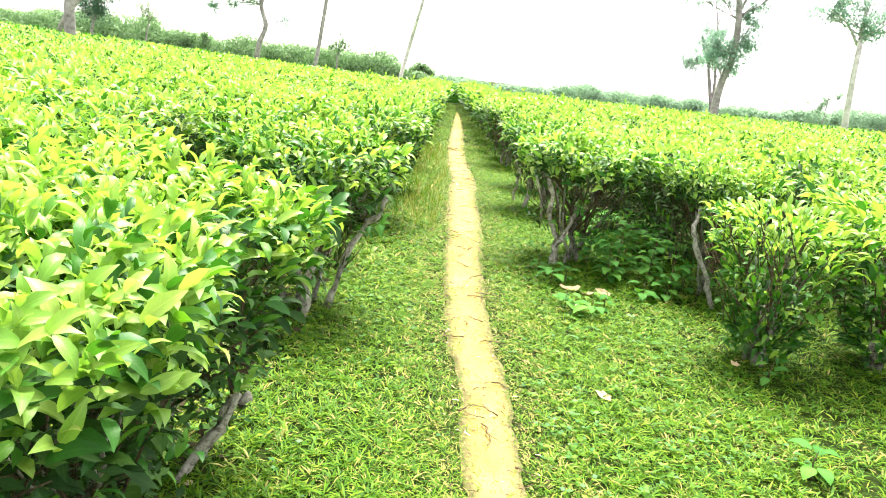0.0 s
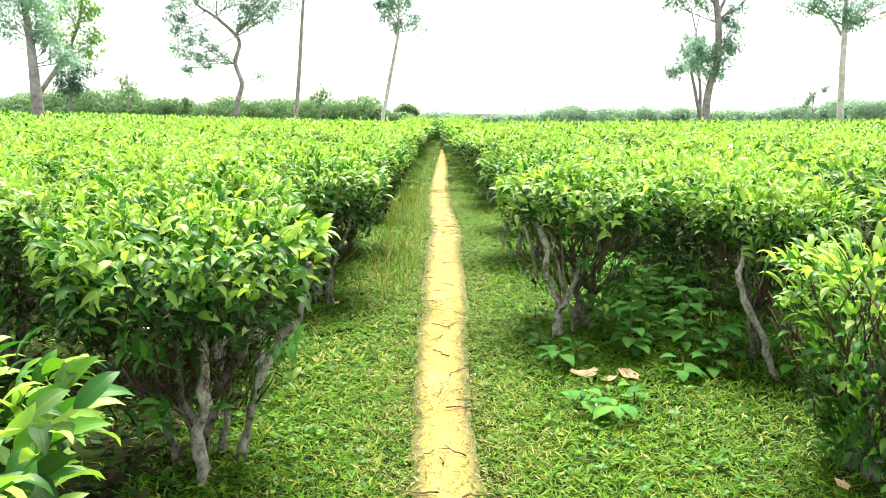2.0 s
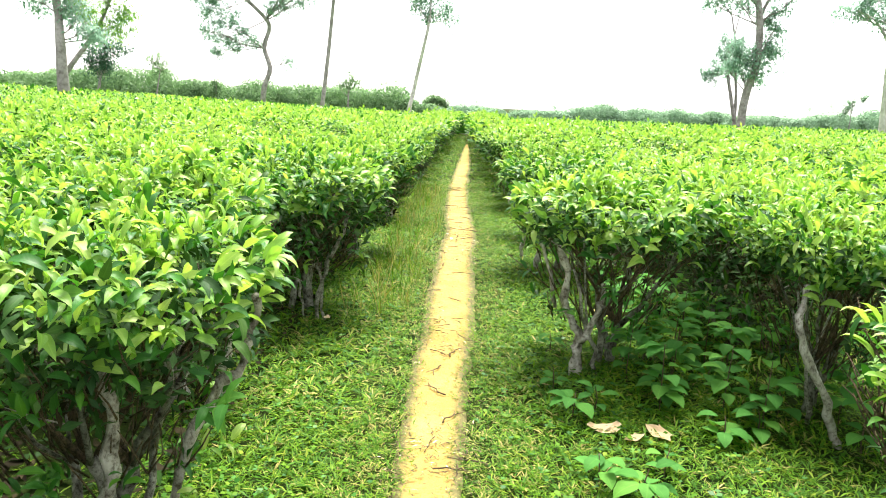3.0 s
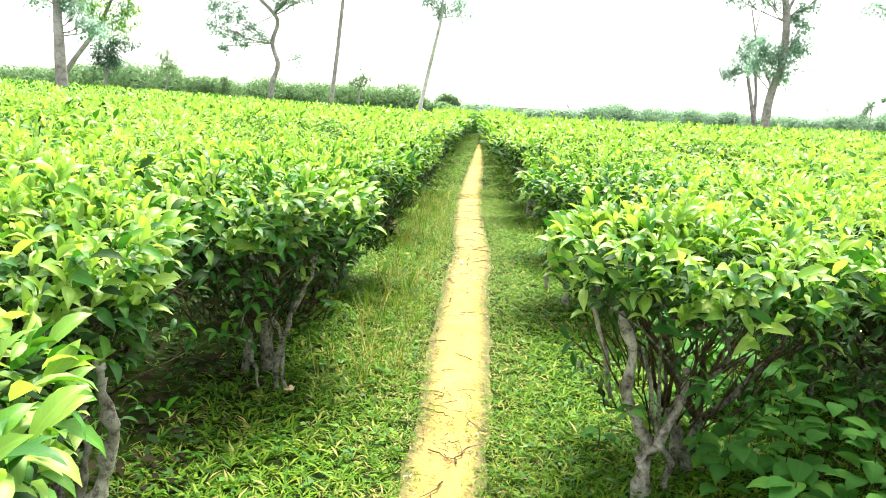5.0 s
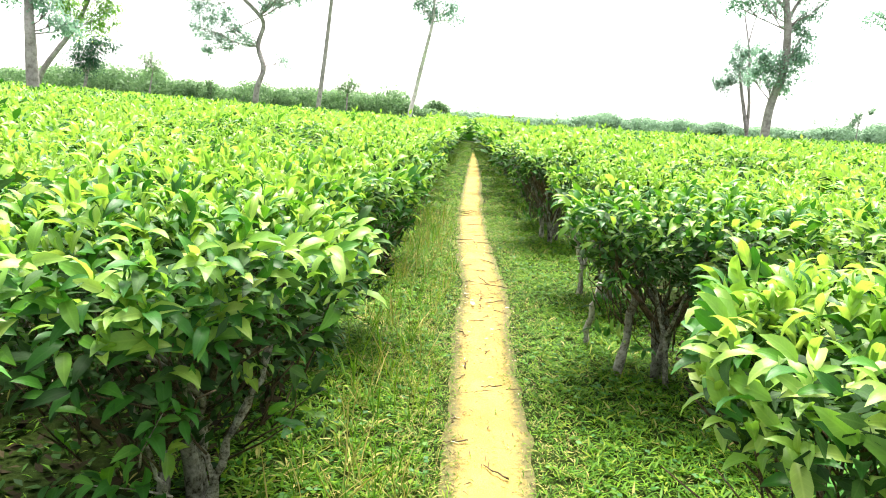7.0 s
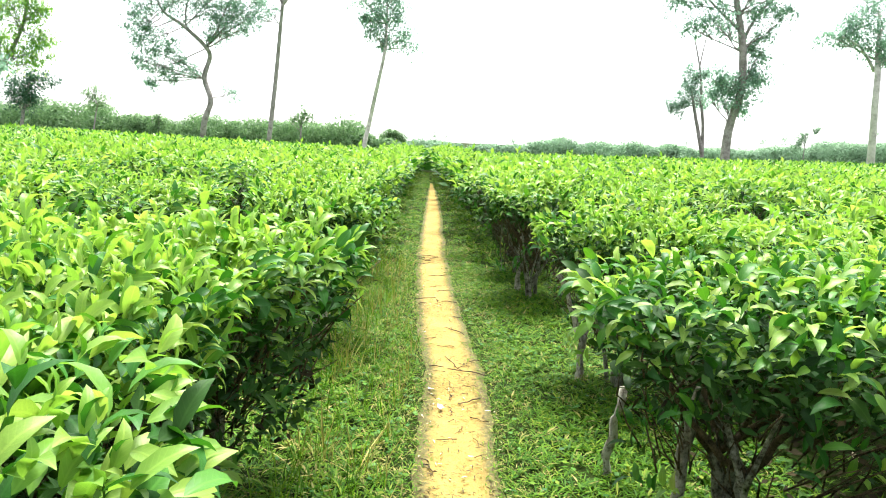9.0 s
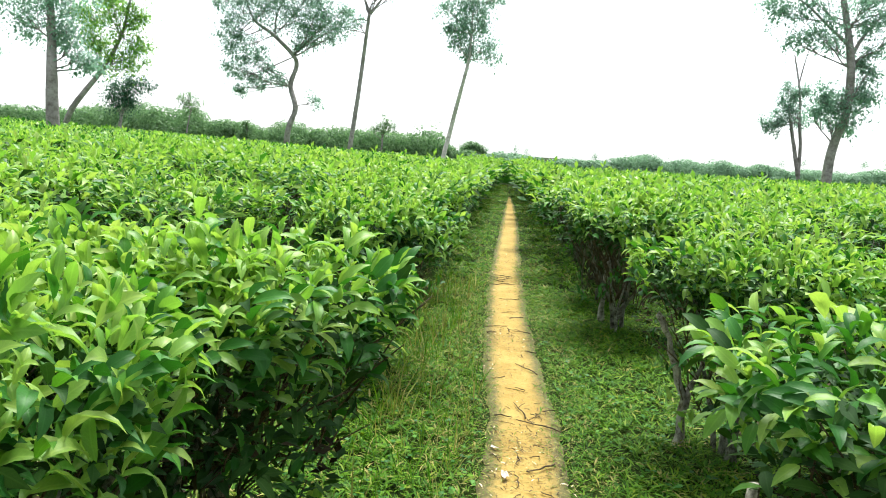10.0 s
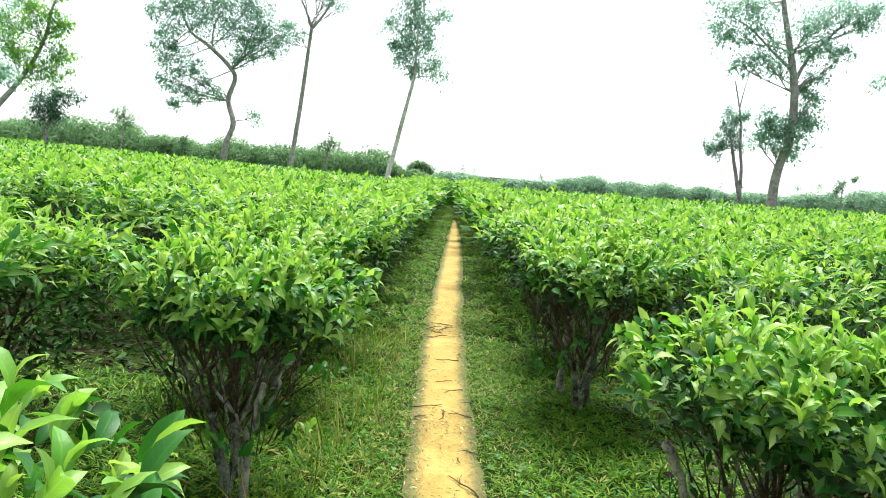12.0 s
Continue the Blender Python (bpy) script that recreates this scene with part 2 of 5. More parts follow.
# tea leaf: folded along the midrib, arched, pointed; stations of (along, half width, lift)
def leaf_shape(stations, fold):
    v, f = [(0, 0, 0)], []
    for u, w, h in stations:
        v += [(u, -w, h + fold * w), (u, 0, h), (u, w, h + fold * w)]
    k = len(stations)
    v.append((1, 0, stations[-1][2] * 0.2 - 0.12))
    f += [(0, 2, 1), (0, 3, 2)]
    for i in range(k - 1):
        a = 1 + 3 * i
        f += [(a, a + 1, a + 4, a + 3), (a + 1, a + 2, a + 5, a + 4)]
    a, t = 1 + 3 * (k - 1), 1 + 3 * k
    f += [(a, a + 1, t), (a + 1, a + 2, t)]
    return np.array(v, float), f


FINE = leaf_shape([(0.09, 0.085, 0.04), (0.3, 0.165, 0.085), (0.58, 0.175, 0.085), (0.83, 0.1, 0.02)], 0.35)
ARCHED = leaf_shape([(0.09, 0.08, 0.06), (0.3, 0.16, 0.135), (0.58, 0.17, 0.14), (0.83, 0.1, 0.04)], 0.4)
PLAIN = leaf_shape([(0.48, 0.17, 0.09)], 0.4)
BLADE = (np.array([(0, 0, 0), (0.45, 0.072, 0.06), (1, 0, -0.1), (0.45, -0.072, 0.06)], float), [(0, 1, 2, 3)])
STALK = (np.array([(0, 0, 0), (0.45, 0.009, 0.03), (1, 0, -0.06), (0.45, -0.009, 0.03)], float), [(0, 1, 2, 3)])
CARD = (np.array([(0, 0, 0), (0.5, -0.24, 0.03), (1, 0, -0.05), (0.5, 0.24, 0.03)], float), [(0, 3, 2, 1)])


def unit(a):
    return a / np.maximum(np.linalg.norm(a, axis=-1, keepdims=True), 1e-9)


def cards(name, shape, at, along, facing, length, mats, which, smooth=False):
    """One mesh of many leaves: each at a place, along a direction, its upper side facing another."""
    tv, tf = shape
    n, k = len(at), len(tv)
    d = unit(along)
    s = unit(np.cross(facing, d))
    w = np.cross(d, s)
    L = length[:, None, None]
    co = at[:, None, :] + L * (tv[None, :, 0:1] * d[:, None] + tv[None, :, 1:2] * s[:, None] + tv[None, :, 2:3] * w[:, None])
    sizes = np.array([len(f) for f in tf])
    flat = np.concatenate([np.array(f) for f in tf])
    loops = (flat[None] + np.arange(n)[:, None] * k).ravel()
    starts = (np.concatenate([[0], np.cumsum(sizes)[:-1]])[None] + np.arange(n)[:, None] * len(flat)).ravel()
    me = bpy.data.meshes.new(name)
    me.vertices.add(n * k)
    me.vertices.foreach_set("co", co.astype(np.float32).ravel())
    me.loops.add(len(loops))
    me.loops.foreach_set("vertex_index", loops.astype(np.int32))
    me.polygons.add(len(starts))
    me.polygons.foreach_set("loop_start", starts.astype(np.int32))
    for m in mats:
        me.materials.append(m)
    rib = me.uv_layers.new(name="rib")
    rib.data.foreach_set("uv", np.tile(tv[flat][:, :2], (n, 1)).astype(np.float32).ravel())
    me.polygons.foreach_set("material_index", np.repeat(which, len(tf)).astype(np.int32))
    me.update(calc_edges=True)
    if smooth:
        me.polygons.foreach_set("use_smooth", np.ones(len(starts), bool))
    return me


def tubes(name, lines, mat, sides=7, rough=0.12):
    """One mesh of tapered stems; a line is rows of (x, y, z, radius)."""
    v, f = [], []
    for line in lines:
        pts = np.array([r[:3] for r in line], float)
        base = len(v)
        for i, r in enumerate(line):
            t = Vector(tuple(float(q_) for q_ in pts[min(i + 1, len(pts) - 1)] - pts[max(i - 1, 0)])).normalized()
            a = t.orthogonal().normalized() if abs(t.z) < 0.95 else Vector((1, 0, 0)).cross(t).normalized()
            if i and a.dot(last) < 0:
                a = -a
            last = a
            b = t.cross(a)
            for k in range(sides):
                q = 2 * math.pi * k / sides
                rr = r[3] * (1 + rough * math.sin(3 * q + i * 1.7) * math.cos(i * 2.3))
                c = Vector([float(q_) for q_ in r[:3]]) + float(rr) * (math.cos(q) * a + math.sin(q) * b)
                v.append(tuple(c))
            if i:
                p0, p1 = base + (i - 1) * sides, base + i * sides
                f += [(p0 + k, p0 + (k + 1) % sides, p1 + (k + 1) % sides, p1 + k) for k in range(sides)]
        f.append(tuple(base + (len(line) - 1) * sides + k for k in range(sides)))
        f.append(tuple(base + k for k in reversed(range(sides))))
    me = bpy.data.meshes.new(name)
    me.from_pydata(v, [], f)
    me.materials.append(mat)
    me.polygons.foreach_set("use_smooth", [True] * len(me.polygons))
    me.update()
    return me


def child(name, me, parent, label="", kind=""):
    ob = new(name, me)
    ob.parent = parent
    return tagged(ob, label=label, kind=kind)


# ---- ground and path ----
def lie(y):
    """Height of the land: level field, then falling away gently past its far edge."""
    return -0.028 * np.clip(np.asarray(y, float) - 56, 0, 130)


def rise(x, y):
    """The land climbs gently to both sides of the path."""
    return 0.018 * np.clip(np.abs(x) - 2, 0, 40) * np.clip((np.asarray(y, float) - 14) / 25, 0, 1)


def path_x(y):
    return np.interp(y, [-8, 2.5, 3.3, 4.0, 5.3, 6.2, 6.7, 7.8, 9.0, 9.6, 10.5, 11.3, 12.3, 13.6, 15, 17, 18.5, 21, 26, 45], [0.2, 0.02, 0.022, -0.045, -0.056, -0.05, -0.018, -0.02, -0.02, 0.015, 0.02, -0.02, -0.045, -0.062, -0.06, -0.04, -0.005, 0.028, 0.06, 0.1])


def path_half(y):
    return np.interp(y, [2, 3.3, 4.2, 5.2, 6.4, 7.8, 10, 21, 25, 29], [0.11, 0.12, 0.135, 0.15, 0.17, 0.185, 0.185, 0.17, 0.13, 0.05])


def ground_sheet():
    xs = np.concatenate([[-900, -400, -200, -100, -60, -35, -20, -12, -8, -5], np.arange(-3, 3.01, 0.12), [5, 8, 12, 20, 35, 60, 100, 200, 400, 900]])
    ys = np.concatenate([[-120, -40, -15, -6, -3], np.arange(-1, 16, 0.12), np.arange(16, 56, 2.0), [60, 70, 85, 100, 130, 160, 186, 250, 400, 700, 1500]])
    X, Y = np.meshgrid(xs, ys)
    Z = lie(Y) + rise(X, Y)
    near = (np.abs(X) < 3.1) & (Y < 16.1) & (Y > -1)
    bump = np.array([[noise.noise((x * 1.3, y * 1.3, 0)) * 0.02 + noise.noise((x * 5, y * 5, 4)) * 0.007 for x in xs] for y in ys])
    off = np.abs(X - path_x(Y)) - path_half(Y)
    Z = Z + np.where(near, bump * np.clip(off / 0.3, 0, 1) - 0.008 * (off < -0.04), 0) - 0.004
    nx, ny = len(xs), len(ys)
    f = [(j * nx + i, j * nx + i + 1, (j + 1) * nx + i + 1, (j + 1) * nx + i) for j in range(ny - 1) for i in range(nx - 1)]
    me = bpy.data.meshes.new("ground")
    me.from_pydata(np.stack([X, Y, Z], -1).reshape(-1, 3).tolist(), [], f)
    me.materials.append(TURF)
    me.polygons.foreach_set("use_smooth", [True] * len(f))
    return tagged(new("ground", me), "wide level ground covered with low green turf", "ground", kind="structure")


def footpath():
    ys = np.concatenate([np.arange(-3, 18, 0.06), np.arange(18, 29.3, 0.4)])
    v, f, m = [], [], 13
    for y in ys:
        c = float(path_x(y))
        half = float(path_half(y))
        wl_ = half + 0.03 * noise.noise((0, y * 0.9, 1)) + 0.03 * noise.noise((0, y * 5, 2)) + 0.012 * noise.noise((0, y * 14, 2))
        wr_ = half + 0.03 * noise.noise((5, y * 0.9, 1)) + 0.03 * noise.noise((5, y * 5, 2)) + 0.012 * noise.noise((5, y * 14, 2))
        for i in range(m):
            s = -1 + 2 * i / (m - 1)
            x = c + (s * wr_ if s > 0 else s * wl_)
            z = 0.006 + 0.012 * s * s + 0.006 * noise.noise((x * 6, y * 6, 3)) + 0.004 * noise.noise((x * 19, y * 19, 3)) - (0.02 if abs(s) > 0.99 else 0)
            v.append((x, y, z))
    for j in range(len(ys) - 1):
        f += [(j * m + i, j * m + i + 1, (j + 1) * m + i + 1, (j + 1) * m + i) for i in range(m - 1)]
    me = bpy.data.meshes.new("path")
    me.from_pydata(v, [], f)
    me.materials.append(SAND)
    side = np.tile(np.abs(np.linspace(-1, 1, m)), len(ys))
    across = me.uv_layers.new(name="across")
    across.data.foreach_set("uv", np.stack([side[[q for face in f for q in face]], np.zeros(4 * len(f))], -1).astype(np.float32).ravel())
    me.polygons.foreach_set("use_smooth", [True] * len(f))
    return tagged(new("path", me), "narrow trodden footpath of yellow sandy soil", "path", kind="structure")


ground_sheet()
footpath()


def scatter_grass(name, label, n, xr, yr, length, mats, weight, lean=0.75, clear=0.15, shape=BLADE, tuft=9):
    """Grass in small tufts over a stretch of the plan, thinning out on the path."""
    k = n // tuft
    cx, cy = np.repeat(rng.uniform(*xr, k), tuft), np.repeat(rng.uniform(*yr, k), tuft)
    vig = np.repeat(rng.uniform(0.55, 1.25, k), tuft)
    kind = np.repeat(rng.choice(len(mats), k, p=weight), tuft)
    n = k * tuft
    th = rng.uniform(0, 2 * np.pi, n)
    out = np.abs(rng.normal(0, 0.011, n))
    x, y = cx + out * np.cos(th), cy + out * np.sin(th)
    off = np.abs(x - path_x(y)) - path_half(y) + 0.185
    wave = np.sin(y * 2.1 + 3 * np.sin(y * 0.7)) * 0.02 + np.sin(y * 7.3) * 0.015
    patch = 0.5 + 0.5 * np.sin(x * 2.3 + 1.7 * np.sin(y * 1.1)) * np.cos(y * 1.9 + x)
    keep = rng.random(n) < np.clip((off - clear + 0.06 - wave) / 0.13, 0.015, 1) ** 1.5 * (0.6 + 0.4 * patch)
    bed = (x < -0.95) | ((x > 1.0) & (y > 8.0))
    gap = ((x < 0) & (((y > 4.95) & (y < 5.5)) | ((y > 9.4) & (y < 12.5))) & (x > -4.1)) | ((x > 0) & (x < 1.6) & (((y > 6.5) & (y < 7.9)) | ((y > 11) & (y < 12.1))))
    keep &= ~bed | gap | (rng.random(n) < 0.6)
    x, y, off, th, vig, kind, out = [a[keep] for a in (x, y, off, th, vig, kind, out)]
    n = len(x)
    th = th + rng.normal(0, 0.5, n)
    up = rng.uniform(0.1, 1.5, n) * (1.2 - lean)
    d = np.stack([np.cos(th), np.sin(th), up + 0.1], -1)
    nrm = np.stack([-np.cos(th) * 0.4, -np.sin(th) * 0.4, np.ones(n)], -1) + rng.normal(0, 0.25, (n, 3))
    L = rng.uniform(*length, n) * vig * (0.6 + 0.4 * np.clip((off - 0.15) / 0.35, 0, 1))
    at = np.stack([x, y, lie(y) + 0.002 + rng.uniform(0, 0.012, n)], -1)
    which = np.where(rng.random(n) < 0.9, kind, rng.choice(len(mats), n, p=weight))
    return tagged(new(name, cards(name, shape, at, d, nrm, L, mats, which)), label, "grass", kind="stuff")


scatter_grass("grass", "short half-dry grass on both sides of the path", 150000, (-1.25, 1.5), (1.4, 5.2), (0.022, 0.054), [GRASS, DRY], [0.93, 0.07])
scatter_grass("grass", "short grass with yellowed blades along the sunlit verge", 86000, (-1.25, 0.0), (5.2, 14), (0.03, 0.075), [GRASS, DRY], [0.88, 0.12])
scatter_grass("grass", "green grass in the gap between the tea bushes", 56000, (-4.0, -1.1), (9.4, 12.5), (0.025, 0.065), [GRASS, DRY], [0.93, 0.07])
scatter_grass("grass", "short deep green grass beside the path", 120000, (0.0, 1.5), (5.2, 14), (0.028, 0.07), [GRASS, DRY], [0.96, 0.04])
scatter_grass("grass", "short green grass in the clearing between the bushes", 84000, (1.45, 3.6), (1.2, 7.8), (0.024, 0.062), [GRASS, DRY], [0.93, 0.07])
scatter_grass("grass", "short grass round the start of the walk", 24000, (-1.4, 3.8), (-2.5, 1.4), (0.025, 0.06), [GRASS, DRY], [0.85, 0.15])
scatter_grass("grass", "thin grass in the shade under the tea bushes", 150000, (-4.2, 4.5), (1.2, 15.5), (0.03, 0.07), [GRASS, DRY], [0.95, 0.05])
scatter_grass("grass", "short grass along the distant path", 62000, (-0.8, 0.8), (14, 37), (0.06, 0.12), [GRASS, DRY], [0.92, 0.08], clear=0.15)
scatter_grass("dry_grass", "yellowed short grass fringing the sandy path", 64000, (-0.42, 0.4), (1.8, 16), (0.02, 0.055), [DRY, GRASS], [0.58, 0.42], lean=0.75, clear=0.1, tuft=4)


def clover():
    n = 12000
    k = n // 3
    x, y = np.repeat(rng.uniform(-1.2, 1.45, k), 3), np.repeat(rng.uniform(1.6, 12, k), 3)
    keep = (np.abs(x - path_x(y)) > 0.2) & (rng.random(3 * k) < 0.45 + 0.55 * np.sin(x * 3.1 + y) * np.cos(y * 1.3) + 0.25 * (x > 0))
    th = np.tile(np.arange(3) * 2.094, k) + np.repeat(rng.uniform(0, 6.28, k), 3)
    z = np.repeat(rng.uniform(0.02, 0.05, k), 3)
    at = np.stack([x, y, z], -1)[keep]
    d = np.stack([np.cos(th), np.sin(th), 0 * th + 0.15], -1)[keep]
    up = np.stack([0 * th, 0 * th, 1 + 0 * th], -1)[keep] + rng.normal(0, 0.2, (keep.sum(), 3))
    wide = (CARD[0] * (1, 1.5, 1), CARD[1])
    me = cards("clover", wide, at, d, up, rng.uniform(0.018, 0.035, keep.sum()), [GRASS, MATURE], rng.choice([0, 1], keep.sum(), p=[0.55, 0.45]))
    tagged(new("clover", me), "small broad-leaved herbs among the grass", "herbs", kind="stuff")


clover()


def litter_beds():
    # Litter added under the bushes; its dark colour deepens the shade there.
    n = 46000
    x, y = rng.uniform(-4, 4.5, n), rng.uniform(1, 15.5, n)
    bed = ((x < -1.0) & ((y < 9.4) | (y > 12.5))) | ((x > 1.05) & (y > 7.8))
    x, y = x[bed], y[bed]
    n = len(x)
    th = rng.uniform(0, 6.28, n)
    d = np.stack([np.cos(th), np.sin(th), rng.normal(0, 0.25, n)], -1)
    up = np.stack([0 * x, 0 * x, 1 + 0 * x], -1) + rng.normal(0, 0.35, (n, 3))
    me = cards("leaf_litter", CARD, np.stack([x, y, rng.uniform(0.008, 0.045, n)], -1), d, up, rng.uniform(0.03, 0.09, n), [SHADE_BROWN, DEAD, OLD_SHADE_TONE], rng.choice([0, 1, 2], n, p=[0.6, 0.004, 0.396]))
    tagged(new("leaf_litter", me), "leaf litter under the tea bushes, coloured near-black to deepen the shade", "leaf litter", kind="stuff")


litter_beds()

# ---- tea bushes ----
def crown_leaves(seed, dense, leggy, fresh=1.0):
    """Places of the leaves of one plucked tea bush, 1.24 m across and 1.0 m tall."""
    r = np.random.default_rng(seed)
    at, al, fa, ln, wh = [], [], [], [], []

    def put(p, d, n, l, w):
        at.append(p), al.append(d), fa.append(n), ln.append(l), wh.append(w)
    R = 0.62
    lumps = r.uniform(0, 6.28, 6)
    rim = lambda th: R * (1 + 0.09 * np.sin(2 * th + lumps[0]) + 0.07 * np.sin(3 * th + lumps[1]) + 0.05 * np.sin(5 * th + lumps[2]))
    shoots = int(470 * dense * (0.35 + 0.65 * fresh))
    for _ in range(shoots):
        th, q = r.uniform(0, 2 * np.pi), math.sqrt(r.random())
        rr = q * rim(th)
        x, y = rr * math.cos(th), rr * math.sin(th)
        if math.sin(9 * x + lumps[5]) * math.sin(8 * y + lumps[3]) + 0.5 * math.sin(15 * x + 11 * y + lumps[1]) < -0.18 and r.random() < 0.92:
            continue
        z = 1.0 - 0.13 * q ** 4 + 0.035 * math.sin(7 * x + lumps[3]) * math.cos(6 * y + lumps[4]) + r.normal(0, 0.048) + (r.random() < 0.14) * r.uniform(0.03, 0.09)
        tilt = 0.9 * q ** 3
        ax = np.array([math.cos(th) * tilt, math.sin(th) * tilt, 1.0]) + r.normal(0, 0.18, 3)
        ax /= np.linalg.norm(ax)
        ph, vig = r.uniform(0, 6.28), r.uniform(0.75, 1.2)
        for i, (drop, el, L) in enumerate([(0.0, 1.25, 0.05), (0.012, 0.95, 0.078), (0.04, 0.66, 0.1), (0.08, 0.36, 0.112), (0.125, 0.12, 0.115)]):
            ph += 2.4 + r.normal(0, 0.25)
            el2 = el + r.normal(0, 0.22)
            h = np.array([math.cos(ph), math.sin(ph), 0])
            d = math.cos(el2) * h + math.sin(el2) * ax
            nr = -math.sin(el2) * h + math.cos(el2) * ax + r.normal(0, 0.15, 3)
            w = 0 if r.random() < fresh * (0.98, 0.96, 0.88, 0.7, 0.42)[i] else 1
            put(np.array([x, y, z]) - ax * drop * vig, d, nr, L * vig * r.uniform(0.85, 1.15), w)
    tops = len(at)
    for _ in range(int((880 - 250 * leggy) * dense)):
        th, z = r.uniform(0, 2 * np.pi), 0.98 - (0.6 - 0.28 * leggy) * r.random() ** 1.9
        fall = max(0.0, (0.95 - z) / 0.55)
        rr = rim(th) * (1 - 0.42 * fall ** 1.5) - abs(r.normal(0, 0.05))
        out = np.array([math.cos(th), math.sin(th), 0])
        side = np.array([-math.sin(th), math.cos(th), 0])
        d = out * r.uniform(0.3, 1) + side * r.normal(0, 0.6) + np.array([0, 0, r.uniform(-0.45, 0.75)])
        n = out * 0.5 + np.array([0, 0, 0.9]) + r.normal(0, 0.3, 3)
        # Lower side leaves are mostly old; their darker colour stands in for shade.
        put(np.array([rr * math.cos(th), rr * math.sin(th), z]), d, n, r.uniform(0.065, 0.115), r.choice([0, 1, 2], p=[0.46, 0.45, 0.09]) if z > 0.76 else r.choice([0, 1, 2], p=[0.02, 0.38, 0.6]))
    for _ in range(int(30 * dense)):
        th, z = r.uniform(0, 2 * np.pi), r.uniform(0.2, 0.62)
        out = np.array([math.cos(th), math.sin(th), 0])
        c = out * (0.2 + 0.36 * z + r.uniform(-0.08, 0.1)) + (0, 0, z)
        ax = out * 0.7 + np.array([0, 0, r.uniform(0.0, 0.8)]) + r.normal(0, 0.2, 3)
        ax /= np.linalg.norm(ax)
        w = r.choice([0, 1, 2], p=[0.15, 0.6, 0.25])
        for k in range(5):
            h = r.normal(0, 1, 3)
            h -= ax * (h @ ax)
            h /= np.linalg.norm(h)
            put(c + ax * 0.028 * k, ax * 0.55 + h * 0.8, np.array([0, 0, 1.0]) + ax * 0.5 + r.normal(0, 0.25, 3), r.uniform(0.055, 0.095), w)
    return [np.array(a) for a in (at, al, fa, np.array(ln) * (0.95 if dense > 0.9 else 1.0 if dense > 0.7 else 1.35), wh)], tops


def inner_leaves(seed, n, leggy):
    """Old leaves and sprays inside the bush, below its plucked top, coloured dark as inner shade."""
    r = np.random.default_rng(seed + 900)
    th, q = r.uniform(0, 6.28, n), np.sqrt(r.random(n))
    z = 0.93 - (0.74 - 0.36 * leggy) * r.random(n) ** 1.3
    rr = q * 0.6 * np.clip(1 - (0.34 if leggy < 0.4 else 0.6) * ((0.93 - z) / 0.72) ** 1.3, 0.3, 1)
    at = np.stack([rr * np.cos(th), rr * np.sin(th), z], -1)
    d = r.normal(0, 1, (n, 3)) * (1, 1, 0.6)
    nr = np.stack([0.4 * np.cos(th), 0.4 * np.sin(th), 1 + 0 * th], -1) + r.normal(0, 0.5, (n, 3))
    return cards("old_growth", (CARD[0] * (1, 0.75, 1), CARD[1]), at, d, nr, r.uniform(0.04, 0.085, n), [OLD_SHADE_TONE, SHADE_BROWN], ((z < 0.62) & (r.random(n) < 0.22)).astype(int))


def stem_lines(seed):
    r = np.random.default_rng(seed + 500)
    trunk, boughs = [], []
    for s in range(r.integers(2, 4)):
        th = r.uniform(0, 6.28)
        bx, by = 0.07 * math.cos(th + s * 2), 0.07 * math.sin(th + s * 2)
        r0 = r.uniform(0.02, 0.034)
        h = r.uniform(0.22, 0.38)
        lx, ly = r.normal(0, 0.05, 2)
        line = [(bx, by, -0.03, r0 * 1.2)] + [(bx + lx * u + r.normal(0, 0.01), by + ly * u + r.normal(0, 0.01), h * u, r0 * (1.1 - 0.2 * u)) for u in (0.25, 0.5, 0.75, 1.0)]
        trunk.append(line)
        ex, ey = line[-1][0], line[-1][1]
        for b in range(r.integers(4, 6)):
            t2 = th + b * 1.7 + r.normal(0, 0.4)
            reach, top = r.uniform(0.2, 0.46), r.uniform(0.72, 0.9)
            rb = r0 * r.uniform(0.4, 0.62)
            pts = []
            for u in (0, 0.2, 0.4, 0.6, 0.8, 1.0):
                k = reach * u ** 0.8
                pts.append((ex + k * math.cos(t2 + 0.3 * math.sin(4 * u)) + r.normal(0, 0.012) * (u > 0), ey + k * math.sin(t2) + r.normal(0, 0.012) * (u > 0), h - 0.02 + (top - h) * u, rb * (1 - 0.6 * u)))
            boughs.append(pts)
            for _ in range(3):
                i = r.integers(2, 5)
                p = pts[i]
                q = r.uniform(0, 6.28)
                boughs.append([(p[0], p[1], p[2], rb * 0.4), (p[0] + 0.07 * math.cos(q), p[1] + 0.07 * math.sin(q), p[2] + 0.06, rb * 0.3), (p[0] + 0.13 * math.cos(q), p[1] + 0.13 * math.sin(q), min(p[2] + 0.16, 0.92), rb * 0.18)])
    return trunk, boughs


